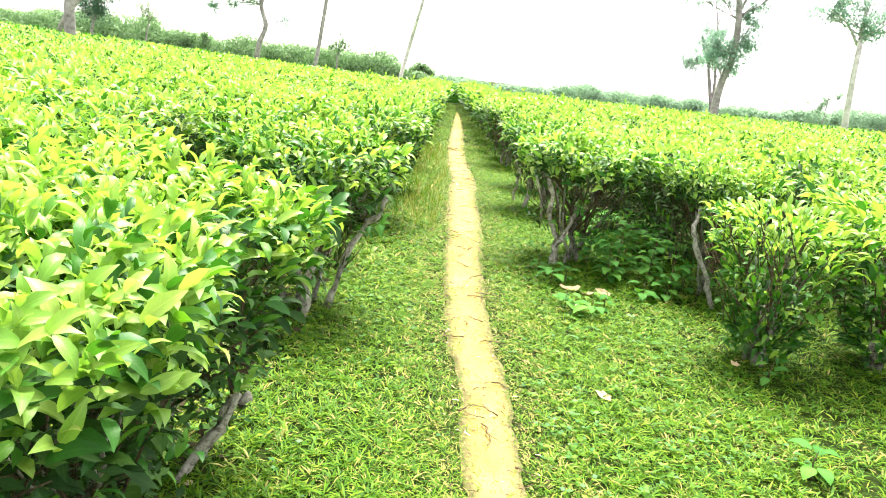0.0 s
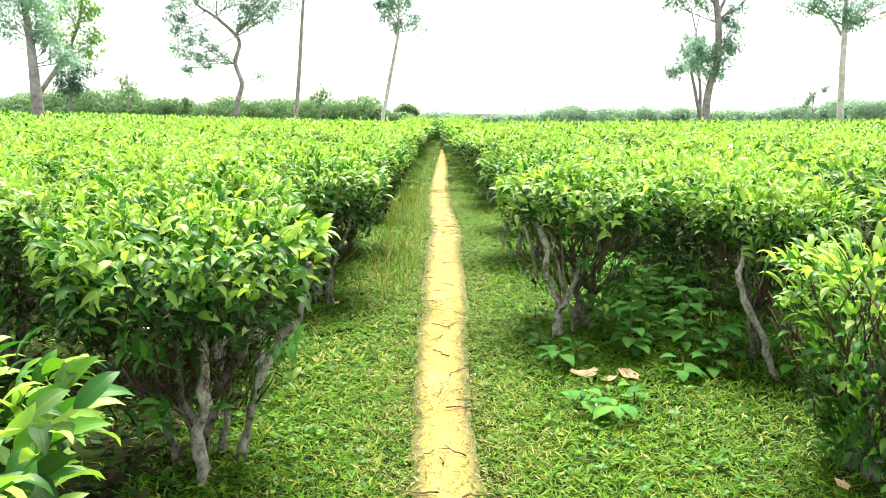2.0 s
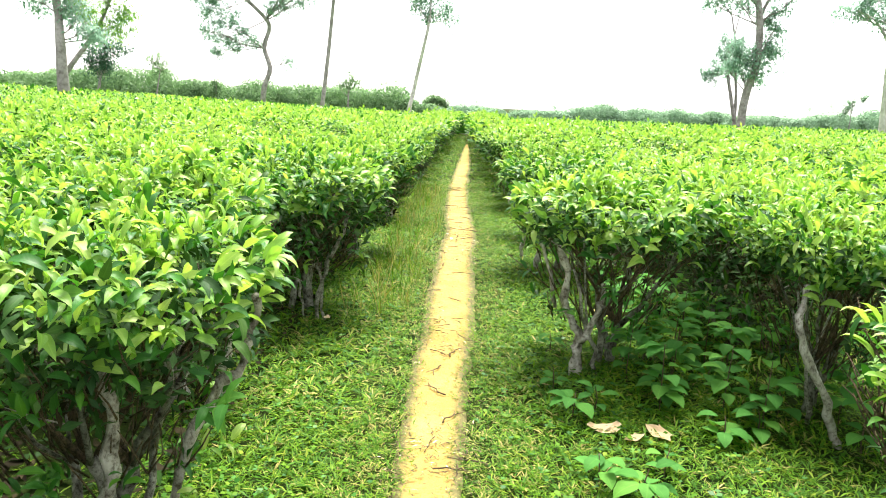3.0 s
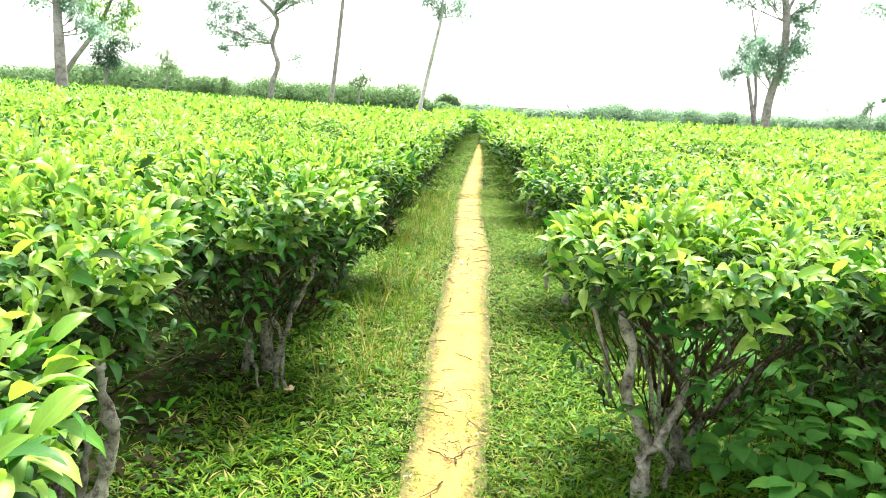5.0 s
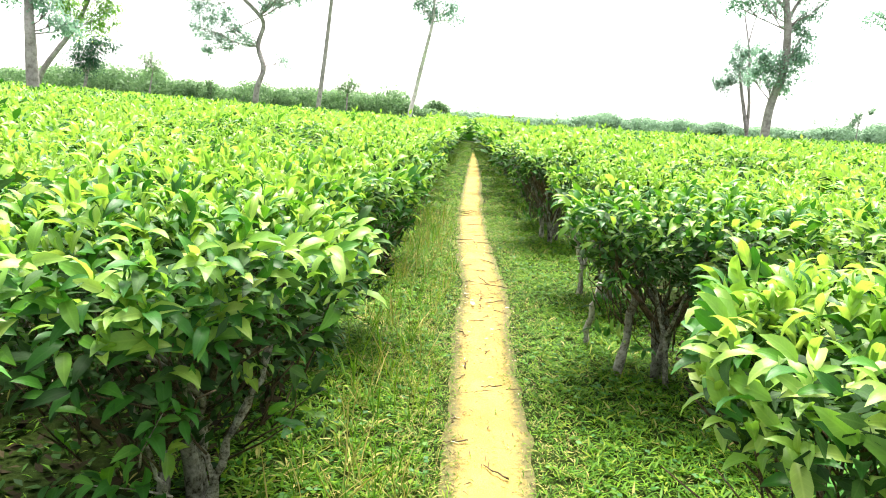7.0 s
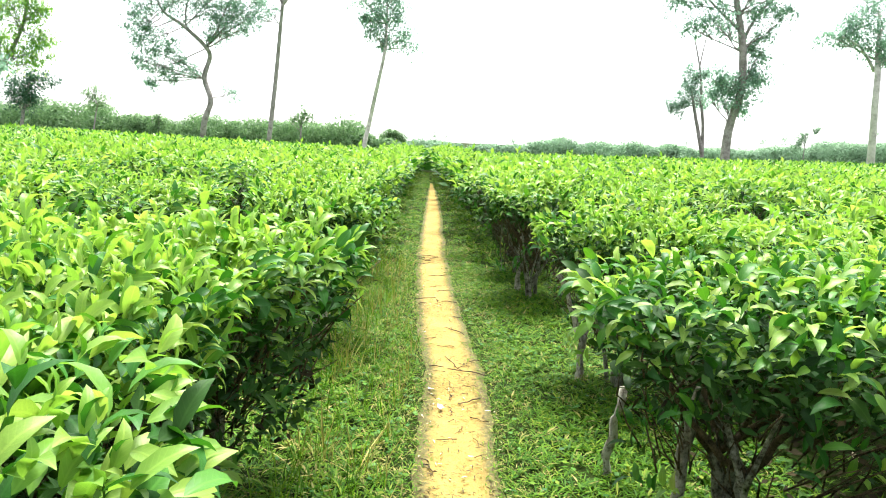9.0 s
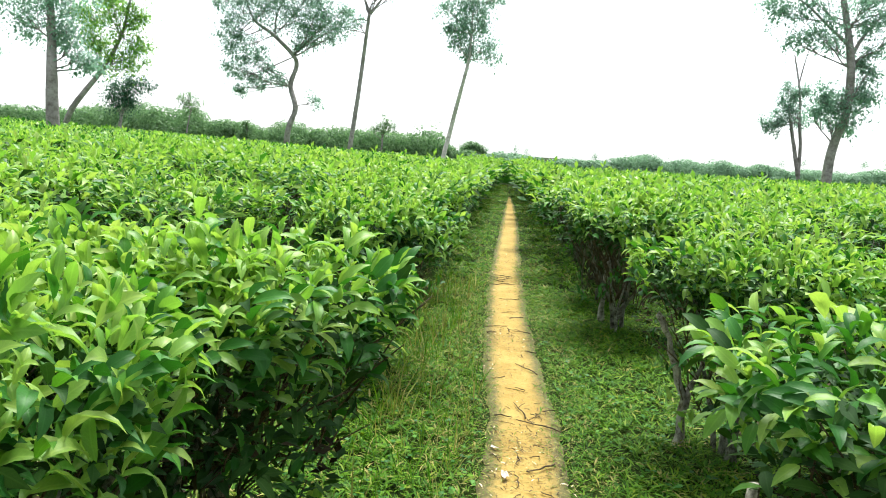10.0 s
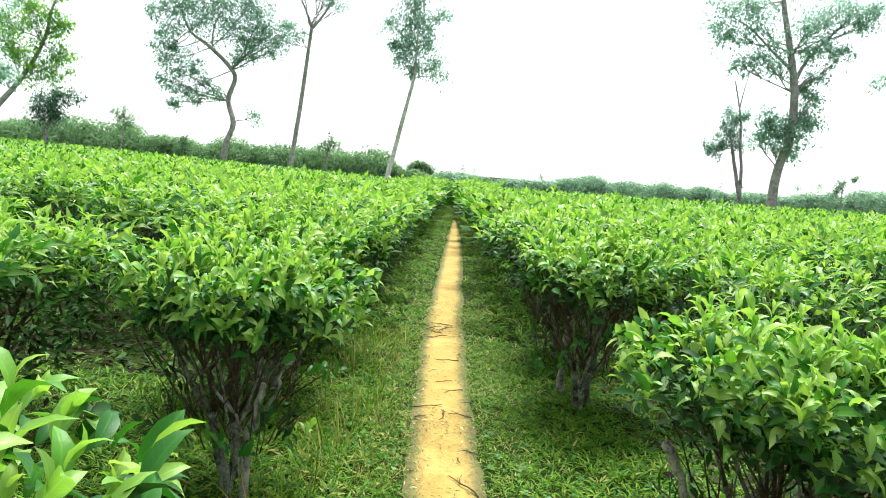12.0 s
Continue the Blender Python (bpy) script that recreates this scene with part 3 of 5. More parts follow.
def stems(bush, trunk, boughs, fine=True):
    """Each trunk and each bough with its twigs is a part of its own."""
    if fine:
        r = np.random.default_rng(len(boughs) + 3)
        spray = []
        for _ in range(170):
            q, e = r.uniform(0, 6.28), math.sqrt(r.random())
            z = r.uniform(0.22, 0.74)
            x, y = (0.25 + 0.37 * z) * e * math.cos(q), (0.25 + 0.37 * z) * e * math.sin(q)
            g = r.normal(0, 0.35, 2) + (0.5 * math.cos(q), 0.5 * math.sin(q))
            l = r.uniform(0.12, 0.26)
            spray.append([(x, y, z, 0.005), (x + g[0] * l * 0.5 + r.normal(0, 0.015), y + g[1] * l * 0.5, z + l * 0.45, 0.004), (x + g[0] * l, y + g[1] * l, z + l * 0.85, 0.002)])
        child("twig_spray", tubes("twig_spray", spray, TWIG, 3), bush, "tangle of thin dark twigs", "stuff")
    for line in trunk:
        child("trunk", tubes("trunk", [line], TEA_BARK, 8 if fine else 5), bush, "pale lichened grey trunk")
    for k in range(0, len(boughs), 4):
        child("branch", tubes("branch", boughs[k:k + 4], TEA_BARK if k % 3 == 0 else TWIG, 5 if fine else 3), bush, "thin crooked branch")


LABEL = "flat-plucked tea bush, bright young leaves over bare grey stems"


def tea_bush(seed, dense, shape, leggy=0.5, label=LABEL, fresh=1.0):
    bush = tagged(new("tea_bush"), label, "tea bush", "tea bushes in the field")
    a, tops = crown_leaves(seed, dense, leggy, fresh)
    trunk, boughs = stem_lines(seed)
    mats, fine = [YOUNG, MATURE, OLD_SHADE_TONE], shape is FINE
    if fine:
        child("young_growth", cards("young_growth", ARCHED, *[q[:tops] for q in a[:4]], mats, a[4][:tops], True), bush, "arching yellow-green young shoots", "stuff")
        a = [q[tops:] for q in a]
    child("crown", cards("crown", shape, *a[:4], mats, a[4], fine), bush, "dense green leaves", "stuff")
    child("old_growth", inner_leaves(seed, 2800 if fine else 1500 if dense > 0.7 else 600, leggy), bush, "old leaves inside the bush, darkened in colour for the shade there", "stuff")
    stems(bush, trunk, boughs, shape is FINE)
    return bush


# rows of the plan: x, y, width and depth as shares of 1.24 m, height in metres
LEFT_ROW = [(-1.5, 0.65, 1.0, 0.85, 0.99), (-1.28, 1.55, 0.92, 0.84, 1.0), (-1.28, 2.48, 0.92, 0.78, 0.98), (-1.1, 4.32, 0.85, 0.85, 1.0), (-1.46, 5.6, 0.92, 0.82, 1.02),
            (-1.07, 6.98, 0.97, 1.0, 1.0), (-1.2, 7.98, 0.9, 0.8, 1.02), (-1.02, 8.86, 1.02, 1.0, 1.0), (-0.94, 11.15, 0.74, 0.85, 0.98), (-1.12, 12.4, 0.95, 0.95, 1.0), (-1.08, 13.6, 0.95, 1.0, 1.0)]
RIGHT_ROW = [(0.88, 6.28, 0.92, 0.92, 1.0), (1.86, 5.72, 1.0, 0.95, 1.0), (0.98, 8.6, 1.0, 0.92, 0.97), (0.98, 10.25, 0.92, 1.0, 1.0), (2.05, 7.4, 0.95, 0.95, 1.0), (0.86, 12.65, 0.92, 0.95, 1.0), (0.86, 13.85, 0.95, 1.0, 1.0)]

near, mid, far_rows = LEFT_ROW + RIGHT_ROW, [(-2.45, 5.35, 0.95, 0.95, 1.0)], []
jit = np.random.default_rng(5)
for row in range(1, 6):
    for k in range(19):
        y = 1.2 + 1.16 * k + jit.normal(0, 0.06)
        x = -1.06 - 1.2 * row + jit.normal(0, 0.05)
        if row == 1 and (abs(y - 10.6) < 0.7 or abs(y - 13.2) < 0.6 or abs(y - 5.26) < 0.95) or row == 2 and abs(y - 14.1) < 0.55:
            continue
        if jit.random() < 0.035:
            continue
        (mid if row == 1 and y < 13 else far_rows).append((x, y, jit.uniform(0.88, 1.06), jit.uniform(0.86, 1.04), jit.uniform(0.95, 1.05)))
for row in range(1, 6):
    for k in range(19):
        y = 5.7 + 1.16 * k + jit.normal(0, 0.06)
        x = 0.86 + 1.18 * row + (0.75 if row > 3 else 0) + jit.normal(0, 0.05)
        if row == 1 and k == 0 or jit.random() < 0.04 or y > 23:
            continue
        (mid if row == 1 and y < 11 else far_rows).append((x, y, jit.uniform(0.9, 1.05), jit.uniform(0.88, 1.04), jit.uniform(0.95, 1.04)))
for k in range(20):
    far_rows.append((-1.1 + 0.018 * k + jit.normal(0, 0.03), 14.8 + 1.17 * k, 0.98 + 0.012 * k, 1.0, jit.uniform(0.97, 1.03)))
    far_rows.append((0.88 - 0.01 * k + jit.normal(0, 0.03), 15.0 + 1.17 * k, 0.98 + 0.012 * k, 1.0, jit.uniform(0.97, 1.03)))
for k in range(4):
    far_rows.append((5.2 + 1.2 * k, 4.4 + jit.normal(0, 0.1), 1.0, 1.0, 0.98))
    far_rows.append((4.1 + 1.2 * k, 3.2 + jit.normal(0, 0.1), 1.0, 1.0, 0.98))


def plant_rows(rows, kinds, order=()):
    made = []
    for i, (x, y, a, b, h) in enumerate(rows):
        m = pose(x, y, float(rise(x, y)), 0, 0, jit.choice([0, 180]) + jit.uniform(-25, 25)) @ Matrix.Diagonal((a, b, h, 1))
        k = order[i] if i < len(order) else i % len(kinds)
        if kinds[k].get("placed"):
            made.append(copy_thing(kinds[k], m))
        else:
            kinds[k]["placed"] = 1
            kinds[k].matrix_basis = m
            made.append(kinds[k])
    return made


near_bushes = plant_rows(near, [tea_bush(s, 1.0, FINE, (1.5, 0.1, 0.5, 0.3, 1.5, 0.7)[s - 1]) for s in range(1, 7)] + [tea_bush(7, 1.0, FINE, 1.1, "thinly leaved tea bush with dull older leaves", 0.4)] + [tea_bush(8, 1.0, FINE, 0.95, fresh=0.85), tea_bush(9, 1.0, FINE, 0.6, fresh=0.7)], (2, 3, 1, 7, 5, 8, 3, 3, 0, 3, 5, 4, 0, 6, 0, 2, 4, 0))
mid_bushes = plant_rows(mid, [tea_bush(s, 0.85, PLAIN, 0.1) for s in range(11, 15)])
distant = [q for q in far_rows if q[1] > 15.5]
far_rows = [q for q in far_rows if q[1] <= 15.5]
far_bushes = plant_rows(distant, [tea_bush(s, 0.36, CARD, 0.12 * (s - 26)) for s in range(26, 31)])
far_bushes += plant_rows(far_rows, [tea_bush(s, 0.36, PLAIN, 0.12 * (s - 21)) for s in range(21, 26)])
for b in near_bushes + mid_bushes + far_bushes:
    if "placed" in b:
        del b["placed"]


def shrubby_bush(seed, x, y, a, h, label, fresh=0.6, shape=FINE):
    """A taller, unplucked tea bush with leaves down to the turf."""
    r = np.random.default_rng(seed)
    n = 1700
    th, z = r.uniform(0, 6.28, n), 1 - 0.92 * r.random(n) ** 1.4
    rr = (0.13 + 0.37 * z ** 0.9) * np.sqrt(r.uniform(0.15, 1, n)) * (1 + 0.2 * np.sin(3 * th))
    at = np.stack([rr * np.cos(th), rr * np.sin(th), z * h], -1)
    d = np.stack([np.cos(th), np.sin(th), r.uniform(-0.2, 1.2, n)], -1) + r.normal(0, 0.4, (n, 3))
    nr = np.stack([0 * th, 0 * th, 1 + 0 * th], -1) + r.normal(0, 0.35, (n, 3))
    which = np.where(z > 0.74, r.choice([0, 1], n, p=[0.72, 0.28]), np.where(z > 0.45, r.choice([0, 1, 2], n, p=[0.35 * fresh, 0.8 - 0.35 * fresh, 0.2]), r.choice([0, 1, 2], n, p=[0.12, 0.66, 0.22])))
    bush = tagged(new("tea_bush"), label, "tea bush", "tea bushes in the field")
    trunk, boughs = stem_lines(seed)
    child("crown", cards("crown", shape, at, d, nr, r.uniform(0.06, 0.11, n), [YOUNG, MATURE, OLD_SHADE_TONE], which, True), bush, "loose leaves down to the turf", "stuff")
    stems(bush, trunk, [[(q[0] * 0.6, q[1] * 0.6, q[2] * 0.85, q[3] * 0.8) for q in b] for b in boughs[::2]])
    bush.matrix_basis = pose(x, y, 0, 0, 0, seed * 40) @ Matrix.Diagonal((a, a, 1, 1))
    return bush


shrubby_bush(31, 1.68, 4.25, 0.85, 0.9, "small loose tea bush standing alone in the grass")
shrubby_bush(32, 2.52, 4.4, 1.15, 0.98, "broad loose tea bush with leaves down to the grass")
shrubby_bush(33, 3.6, 4.0, 1.2, 1.0, "broad loose tea bush at the edge of the field")


def tea_field():
    """The rest of the field: plucked rows to its far edge, one mass of leaves over twiggy hedges."""
    r = np.random.default_rng(77)
    parts = []
    zones = [((-17, -7.3), (6, 24), 36000, 0.105), ((7.6, 16), (8, 24), 30000, 0.105), ((-36, 34), (23.4, 34), 44000, 0.17), ((-60, 58), (34, 57), 48000, 0.24), ((-1.8, 1.8), (37.8, 38.5), 1500, 0.14)]
    for xr, yr, n, L in zones:
        x, y = r.uniform(*xr, n), r.uniform(*yr, n)
        lane = (np.abs(x) > 1.75) | (y > 38.0)
        row = 0.5 + 0.5 * np.cos(2 * np.pi * x / 1.2)
        hump = 0.06 * row + 0.05 * np.sin(y * 1.9 + x * 2.3) * np.sin(x * 0.9) + 0.03 * np.sin(0.31 * x + 0.5 * y)
        keep = lane
        z = 0.93 - 0.017 * np.clip(y - 24, 0, 40) + rise(x, y) + hump + r.normal(0, 0.035, n) - 0.12 * r.random(n) ** 3
        parts.append((x[keep], y[keep], z[keep], np.full(keep.sum(), L)))
    x, y, z, L = [np.concatenate([p[i] for p in parts]) for i in range(4)]
    n = len(x)
    th, el = r.uniform(0, 6.28, n), r.uniform(-0.1, 1.2, n)
    d = np.stack([np.cos(th) * np.cos(el), np.sin(th) * np.cos(el), np.sin(el)], -1)
    nr = np.stack([-np.cos(th) * np.sin(el), -np.sin(th) * np.sin(el), np.cos(el) + 0.2], -1)
    which = r.choice([0, 1, 2], n, p=[0.62, 0.33, 0.05])
    ob = tagged(new("tea_field", cards("tea_field", CARD, np.stack([x, y, z], -1), d, nr, L * r.uniform(0.75, 1.2, n), [YOUNG, MATURE, OLD_SHADE_TONE], which)),
                "wide flat field of plucked tea rows reaching the trees", "tea field", kind="stuff")
    bm = bmesh.new()
    for xr, yr, st in (((-17, -7.0), (6, 24), 0.3), ((7.3, 16), (8, 24), 0.3), ((-36, -1.75), (23.2, 38.0), 0.6), ((1.75, 34), (23.2, 38.0), 0.6), ((-60, -36.7), (34, 38.0), 1.0), ((34.7, 58), (34, 38.0), 1.0), ((-60, 58), (39.2, 57), 1.0)):
        xs, ys = np.arange(xr[0], xr[1] + st, st), np.arange(yr[0], yr[1] + st, st)
        rows = [[bm.verts.new((a, b, 0.86 - 0.017 * max(0, b - 24) + float(rise(a, b)) + 0.05 * math.cos(2 * math.pi * a / 1.2) + 0.05 * noise.noise((a * 1.7, b * 1.7, 0)))) for a in xs] for b in ys]
        for j in range(len(ys) - 1):
            for i in range(len(xs) - 1):
                bm.faces.new((rows[j][i], rows[j][i + 1], rows[j + 1][i + 1], rows[j + 1][i]))
        edge = rows[0] + [q[-1] for q in rows[1:]] + rows[-1][-2::-1] + [q[0] for q in rows[-2:0:-1]]
        low = [bm.verts.new((v.co.x, v.co.y, 0.0)) for v in edge]
        for i in range(len(edge)):
            k = (i + 1) % len(edge)
            bm.faces.new((edge[i], low[i], low[k], edge[k]))
    me = bpy.data.meshes.new("hedge_mass")
    bm.to_mesh(me)
    me.materials.append(MATURE)
    child("hedge_mass", me, ob, "shaded twiggy mass below the leaves", "stuff")


tea_field()

# ---- trees beyond the field ----
def flowing(line, steps=4):
    """A smooth curve through the rows of a line."""
    p = np.array([line[0], *line, line[-1]], float)
    out = []
    for a, b, c, d in zip(p, p[1:], p[2:], p[3:]):
        for u in np.arange(steps) / steps:
            out.append(0.5 * (2 * b + (c - a) * u + (2 * a - 5 * b + 4 * c - d) * u * u + (3 * b - a - 3 * c + d) * u ** 3))
    return [tuple(q) for q in out + [p[-1]]]


def tree(x, y, bole, clumps, label, bark, leaf, leaf_size=0.22, boughs=(), droop=0.5, density=100, seed=1):
    """A tree at the field's far edge: bole and boughs as rows of (x, z, radius) from the base, clumps as (x, z, radius)."""
    r = np.random.default_rng(seed)
    t = tagged(new("tree"), label, "tree", "trees round the tea field")
    t.matrix_basis = pose(x, y, float(lie(y) + rise(x, y)))
    dep = lambda k: 0.35 * math.sin(seed + k * 1.3)
    line = [(bx, dep(i) * min(1, i), bz, br * 0.8) for i, (bx, bz, br) in enumerate(bole)]
    child("trunk", tubes("trunk", [flowing(line)], bark, 10, 0.05), t, "slender crooked trunk")
    for b in boughs:
        child("limb", tubes("limb", [flowing([(bx, dep(i) * 0.6, bz, br) for i, (bx, bz, br) in enumerate(b)], 3)], bark, 6), t)
    pts, dirs, nrm, size = [], [], [], []
    for i, (cx, cz, cr) in enumerate(clumps):
        cy = r.uniform(-0.7, 0.7) * cr
        cr = 1.25 * cr + 0.12
        d = [math.hypot(cx - q[0], cz - q[2] - 0.8) for q in line]
        q = line[int(np.argmin(d))]
        mid = ((q[0] + cx) / 2 + r.normal(0, 0.15), (q[1] + cy) / 2, (q[2] + cz) / 2 - 0.1 * cr)
        lift = lambda k: r.normal(0, 0.1 * cr + 0.04)
        first = (q[0] * 0.7 + mid[0] * 0.3 + lift(0), q[1] * 0.7 + mid[1] * 0.3, q[2] * 0.62 + mid[2] * 0.38 + lift(0))
        limb = [[(q[0], q[1], q[2] - 0.05, min(q[3] * 0.4, 0.042)), (*first, 0.032), (*mid, 0.025), (mid[0] * 0.4 + cx * 0.6 + lift(0), cy, mid[2] * 0.4 + cz * 0.6 + lift(0), 0.02), (cx, cy, cz + 0.3 * cr, 0.01)]]
        for _ in range(5):
            e = r.normal(0, 0.5, 3) * cr
            limb.append([(*mid, 0.018), ((mid[0] + cx + e[0]) / 2 + lift(0), cy, (mid[2] + cz + e[2]) / 2 + lift(0), 0.013), (cx + e[0], cy + e[1], cz + e[2], 0.007)])
        child("limb", tubes("limb", limb, bark, 5), t)
        k = int(density * (1 + 10 * cr * cr))
        pts.append(np.array([cx, cy, cz]) + r.normal(0, 0.72, (k, 3)) * cr * (1.1, 1.1, 0.95))
        a = r.uniform(0, 6.28, k)
        dirs.append(np.stack([np.cos(a), np.sin(a), r.uniform(-1.2, 0.7, k) - droop], -1))
        nrm.append(np.stack([np.cos(a) * droop, np.sin(a) * droop, np.ones(k)], -1) + r.normal(0, 0.4, (k, 3)))
        size.append(r.uniform(0.4, 0.9, k) * leaf_size * 0.75)
        n_tuft = int(7 + 16 * cr * cr)
        for _ in range(n_tuft):
            g = r.normal(0, 1, 3)
            c = np.array([cx, cy, cz]) + g / np.linalg.norm(g) * cr * r.uniform(0.1, 1.65) * np.array([1, 1, 0.9])
            k = int(density * 0.6 * r.uniform(0.08, 1.0) ** 1.4)
            pts.append(c + r.normal(0, 0.25, (k, 3)) * (0.4 + 0.5 * min(cr, 1.2)) * r.uniform(0.6, 1.4, 3))
            a = r.uniform(0, 6.28, k)
            dirs.append(np.stack([np.cos(a), np.sin(a), r.uniform(-1.2, 0.7, k) - droop], -1))
            nrm.append(np.stack([np.cos(a) * droop, np.sin(a) * droop, np.ones(k)], -1) + r.normal(0, 0.4, (k, 3)))
            size.append(r.uniform(0.55, 1.25, k) * leaf_size * 0.85)
    child("crown", cards("crown", CARD, np.concatenate(pts), np.concatenate(dirs), np.concatenate(nrm), np.concatenate(size), [leaf], np.zeros(sum(map(len, pts)), int)), t, "open crown of small leaves with gaps", "stuff")
    return t


# crooked tree with an S-shaped trunk
tree(-13.87, 51.0, [(0.00, -0.11, 0.24), (0.23, 1.61, 0.22), (0.59, 2.93, 0.20), (0.09, 4.28, 0.19), (0.38, 5.50, 0.17), (0.24, 6.11, 0.16), (-0.94, 7.21, 0.13), (-2.20, 8.03, 0.09), (-2.96, 9.32, 0.05)],
     [(-2.46, 9.70, 0.91), (-0.55, 10.01, 1.06), (1.19, 9.81, 0.91), (2.13, 8.70, 0.67), (0.23, 8.39, 0.91), (-1.54, 8.76, 0.85), (-3.47, 8.95, 0.55), (-3.77, 7.74, 0.42), (-4.35, 9.22, 0.30), (2.55, 7.38, 0.42), (1.34, 7.11, 0.36), (-3.39, 7.09, 0.42), (-2.48, 6.48, 0.42), (-3.29, 4.87, 0.33), (-2.39, 4.60, 0.30), (-1.67, 4.31, 0.24), (-3.07, 3.85, 0.20), (0.48, 6.88, 0.24), (3.33, 8.96, 0.24), (3.03, 8.09, 0.24), (1.72, 3.54, 0.20), (-0.63, 4.56, 0.21), (-1.92, 5.84, 0.33), (-2.79, 5.60, 0.33), (-3.89, 6.47, 0.30), (-1.19, 5.21, 0.24), (-3.76, 5.18, 0.24), (2.00, 7.84, 0.42), (0.95, 7.93, 0.48), (-1.68, 11.76, 1.21), (0.38, 12.08, 1.21), (-3.40, 11.30, 0.85), (2.14, 11.38, 0.76)],
     "shade tree with a crooked S-shaped trunk and loose crown", TREE_BARK, TREE_LEAF, boughs=[[(0.24, 6.11, 0.060), (1.00, 7.09, 0.050), (1.45, 8.31, 0.035), (1.92, 9.36, 0.020)], [(0.25, 6.01, 0.040), (-0.85, 5.41, 0.030), (-1.71, 4.99, 0.020), (-3.10, 4.71, 0.012)], [(-0.94, 7.21, 0.060), (-0.82, 8.47, 0.045), (-0.19, 9.70, 0.030)], [(-1.66, 7.60, 0.040), (-2.51, 7.16, 0.025), (-3.39, 7.09, 0.015)]], seed=3)
# tall thin forked tree
tree(-9.75, 50.3, [(0.00, -0.14, 0.20), (0.18, 0.86, 0.18), (0.39, 3.62, 0.16), (0.53, 5.83, 0.15), (0.73, 7.52, 0.13), (0.92, 8.73, 0.12)],
     [(-0.41, 8.10, 0.27), (0.16, 8.34, 0.20), (2.53, 10.14, 0.30), (1.32, 10.48, 0.36), (2.62, 11.37, 0.42), (-0.09, 11.26, 0.42), (1.22, 11.91, 0.54), (1.98, 10.76, 0.24)],
     "tall thin tree with a bare forked trunk", TREE_BARK, TREE_LEAF, boughs=[[(0.92, 8.73, 0.100), (0.52, 9.66, 0.070), (0.02, 10.61, 0.040)], [(0.92, 8.73, 0.100), (1.55, 9.58, 0.070), (2.18, 10.78, 0.040)], [(0.88, 8.36, 0.030), (0.26, 8.42, 0.020), (-0.41, 8.16, 0.010)]], seed=4, density=70)
# leaning pale tree beside the path's end
tree(-3.40, 45.0, [(0.00, -0.03, 0.17), (-0.01, 0.92, 0.16), (0.18, 2.05, 0.15), (0.46, 3.48, 0.14), (0.75, 4.79, 0.12), (0.96, 5.98, 0.11), (0.97, 7.30, 0.08), (0.95, 8.76, 0.05)],
     [(0.73, 9.61, 0.47), (0.35, 8.71, 0.47), (1.25, 8.64, 0.47), (0.28, 7.69, 0.42), (1.48, 7.64, 0.42), (1.09, 7.02, 0.42), (0.20, 6.81, 0.24), (1.86, 6.73, 0.24), (0.90, 6.36, 0.24), (-0.53, 8.50, 0.20), (1.96, 9.12, 0.20), (0.94, 10.63, 0.52), (0.23, 10.29, 0.42), (-0.15, 7.51, 0.20), (2.05, 6.22, 0.20)],
     "leaning pale-trunked tree with a narrow drooping crown", PALE_BARK, TREE_LEAF, leaf_size=0.2, droop=0.9, seed=5)
# large tree on the other side
tree(14.45, 40.4, [(0.00, -0.02, 0.29), (-0.06, 1.07, 0.27), (-0.01, 2.52, 0.25), (0.16, 3.97, 0.23), (0.00, 5.89, 0.21), (-0.28, 7.66, 0.18), (-0.71, 9.89, 0.13), (-0.99, 11.60, 0.07)],
     [(-3.18, 9.20, 0.60), (-2.19, 9.52, 0.60), (-3.05, 8.20, 0.37), (-1.56, 8.57, 0.46), (-1.65, 7.30, 0.37), (-2.38, 6.98, 0.25), (-0.85, 7.10, 0.28), (0.22, 8.70, 0.53), (1.16, 9.28, 0.53), (2.10, 9.85, 0.46), (2.89, 9.66, 0.30), (2.84, 9.11, 0.20), (1.33, 8.03, 0.32), (1.78, 7.56, 0.23), (0.48, 7.71, 0.32), (1.00, 6.74, 0.20), (0.57, 6.14, 0.20), (1.00, 5.79, 0.20), (-0.02, 4.73, 0.39), (0.71, 5.05, 0.32), (0.32, 4.11, 0.39), (-0.48, 4.31, 0.32), (-0.92, 4.66, 0.21), (1.04, 4.56, 0.21), (-1.08, 3.87, 0.20), (-0.38, 3.54, 0.20), (0.41, 3.47, 0.20)],
     "tall shade tree with tiered clumps of blue-green leaves", TREE_BARK, TREE_LEAF, boughs=[[(-0.03, 6.15, 0.100), (0.64, 7.47, 0.070), (1.52, 8.55, 0.050), (2.39, 9.62, 0.030)], [(-0.16, 6.90, 0.090), (-0.92, 7.61, 0.060), (-2.07, 8.53, 0.040), (-3.15, 8.95, 0.020)]], seed=6)
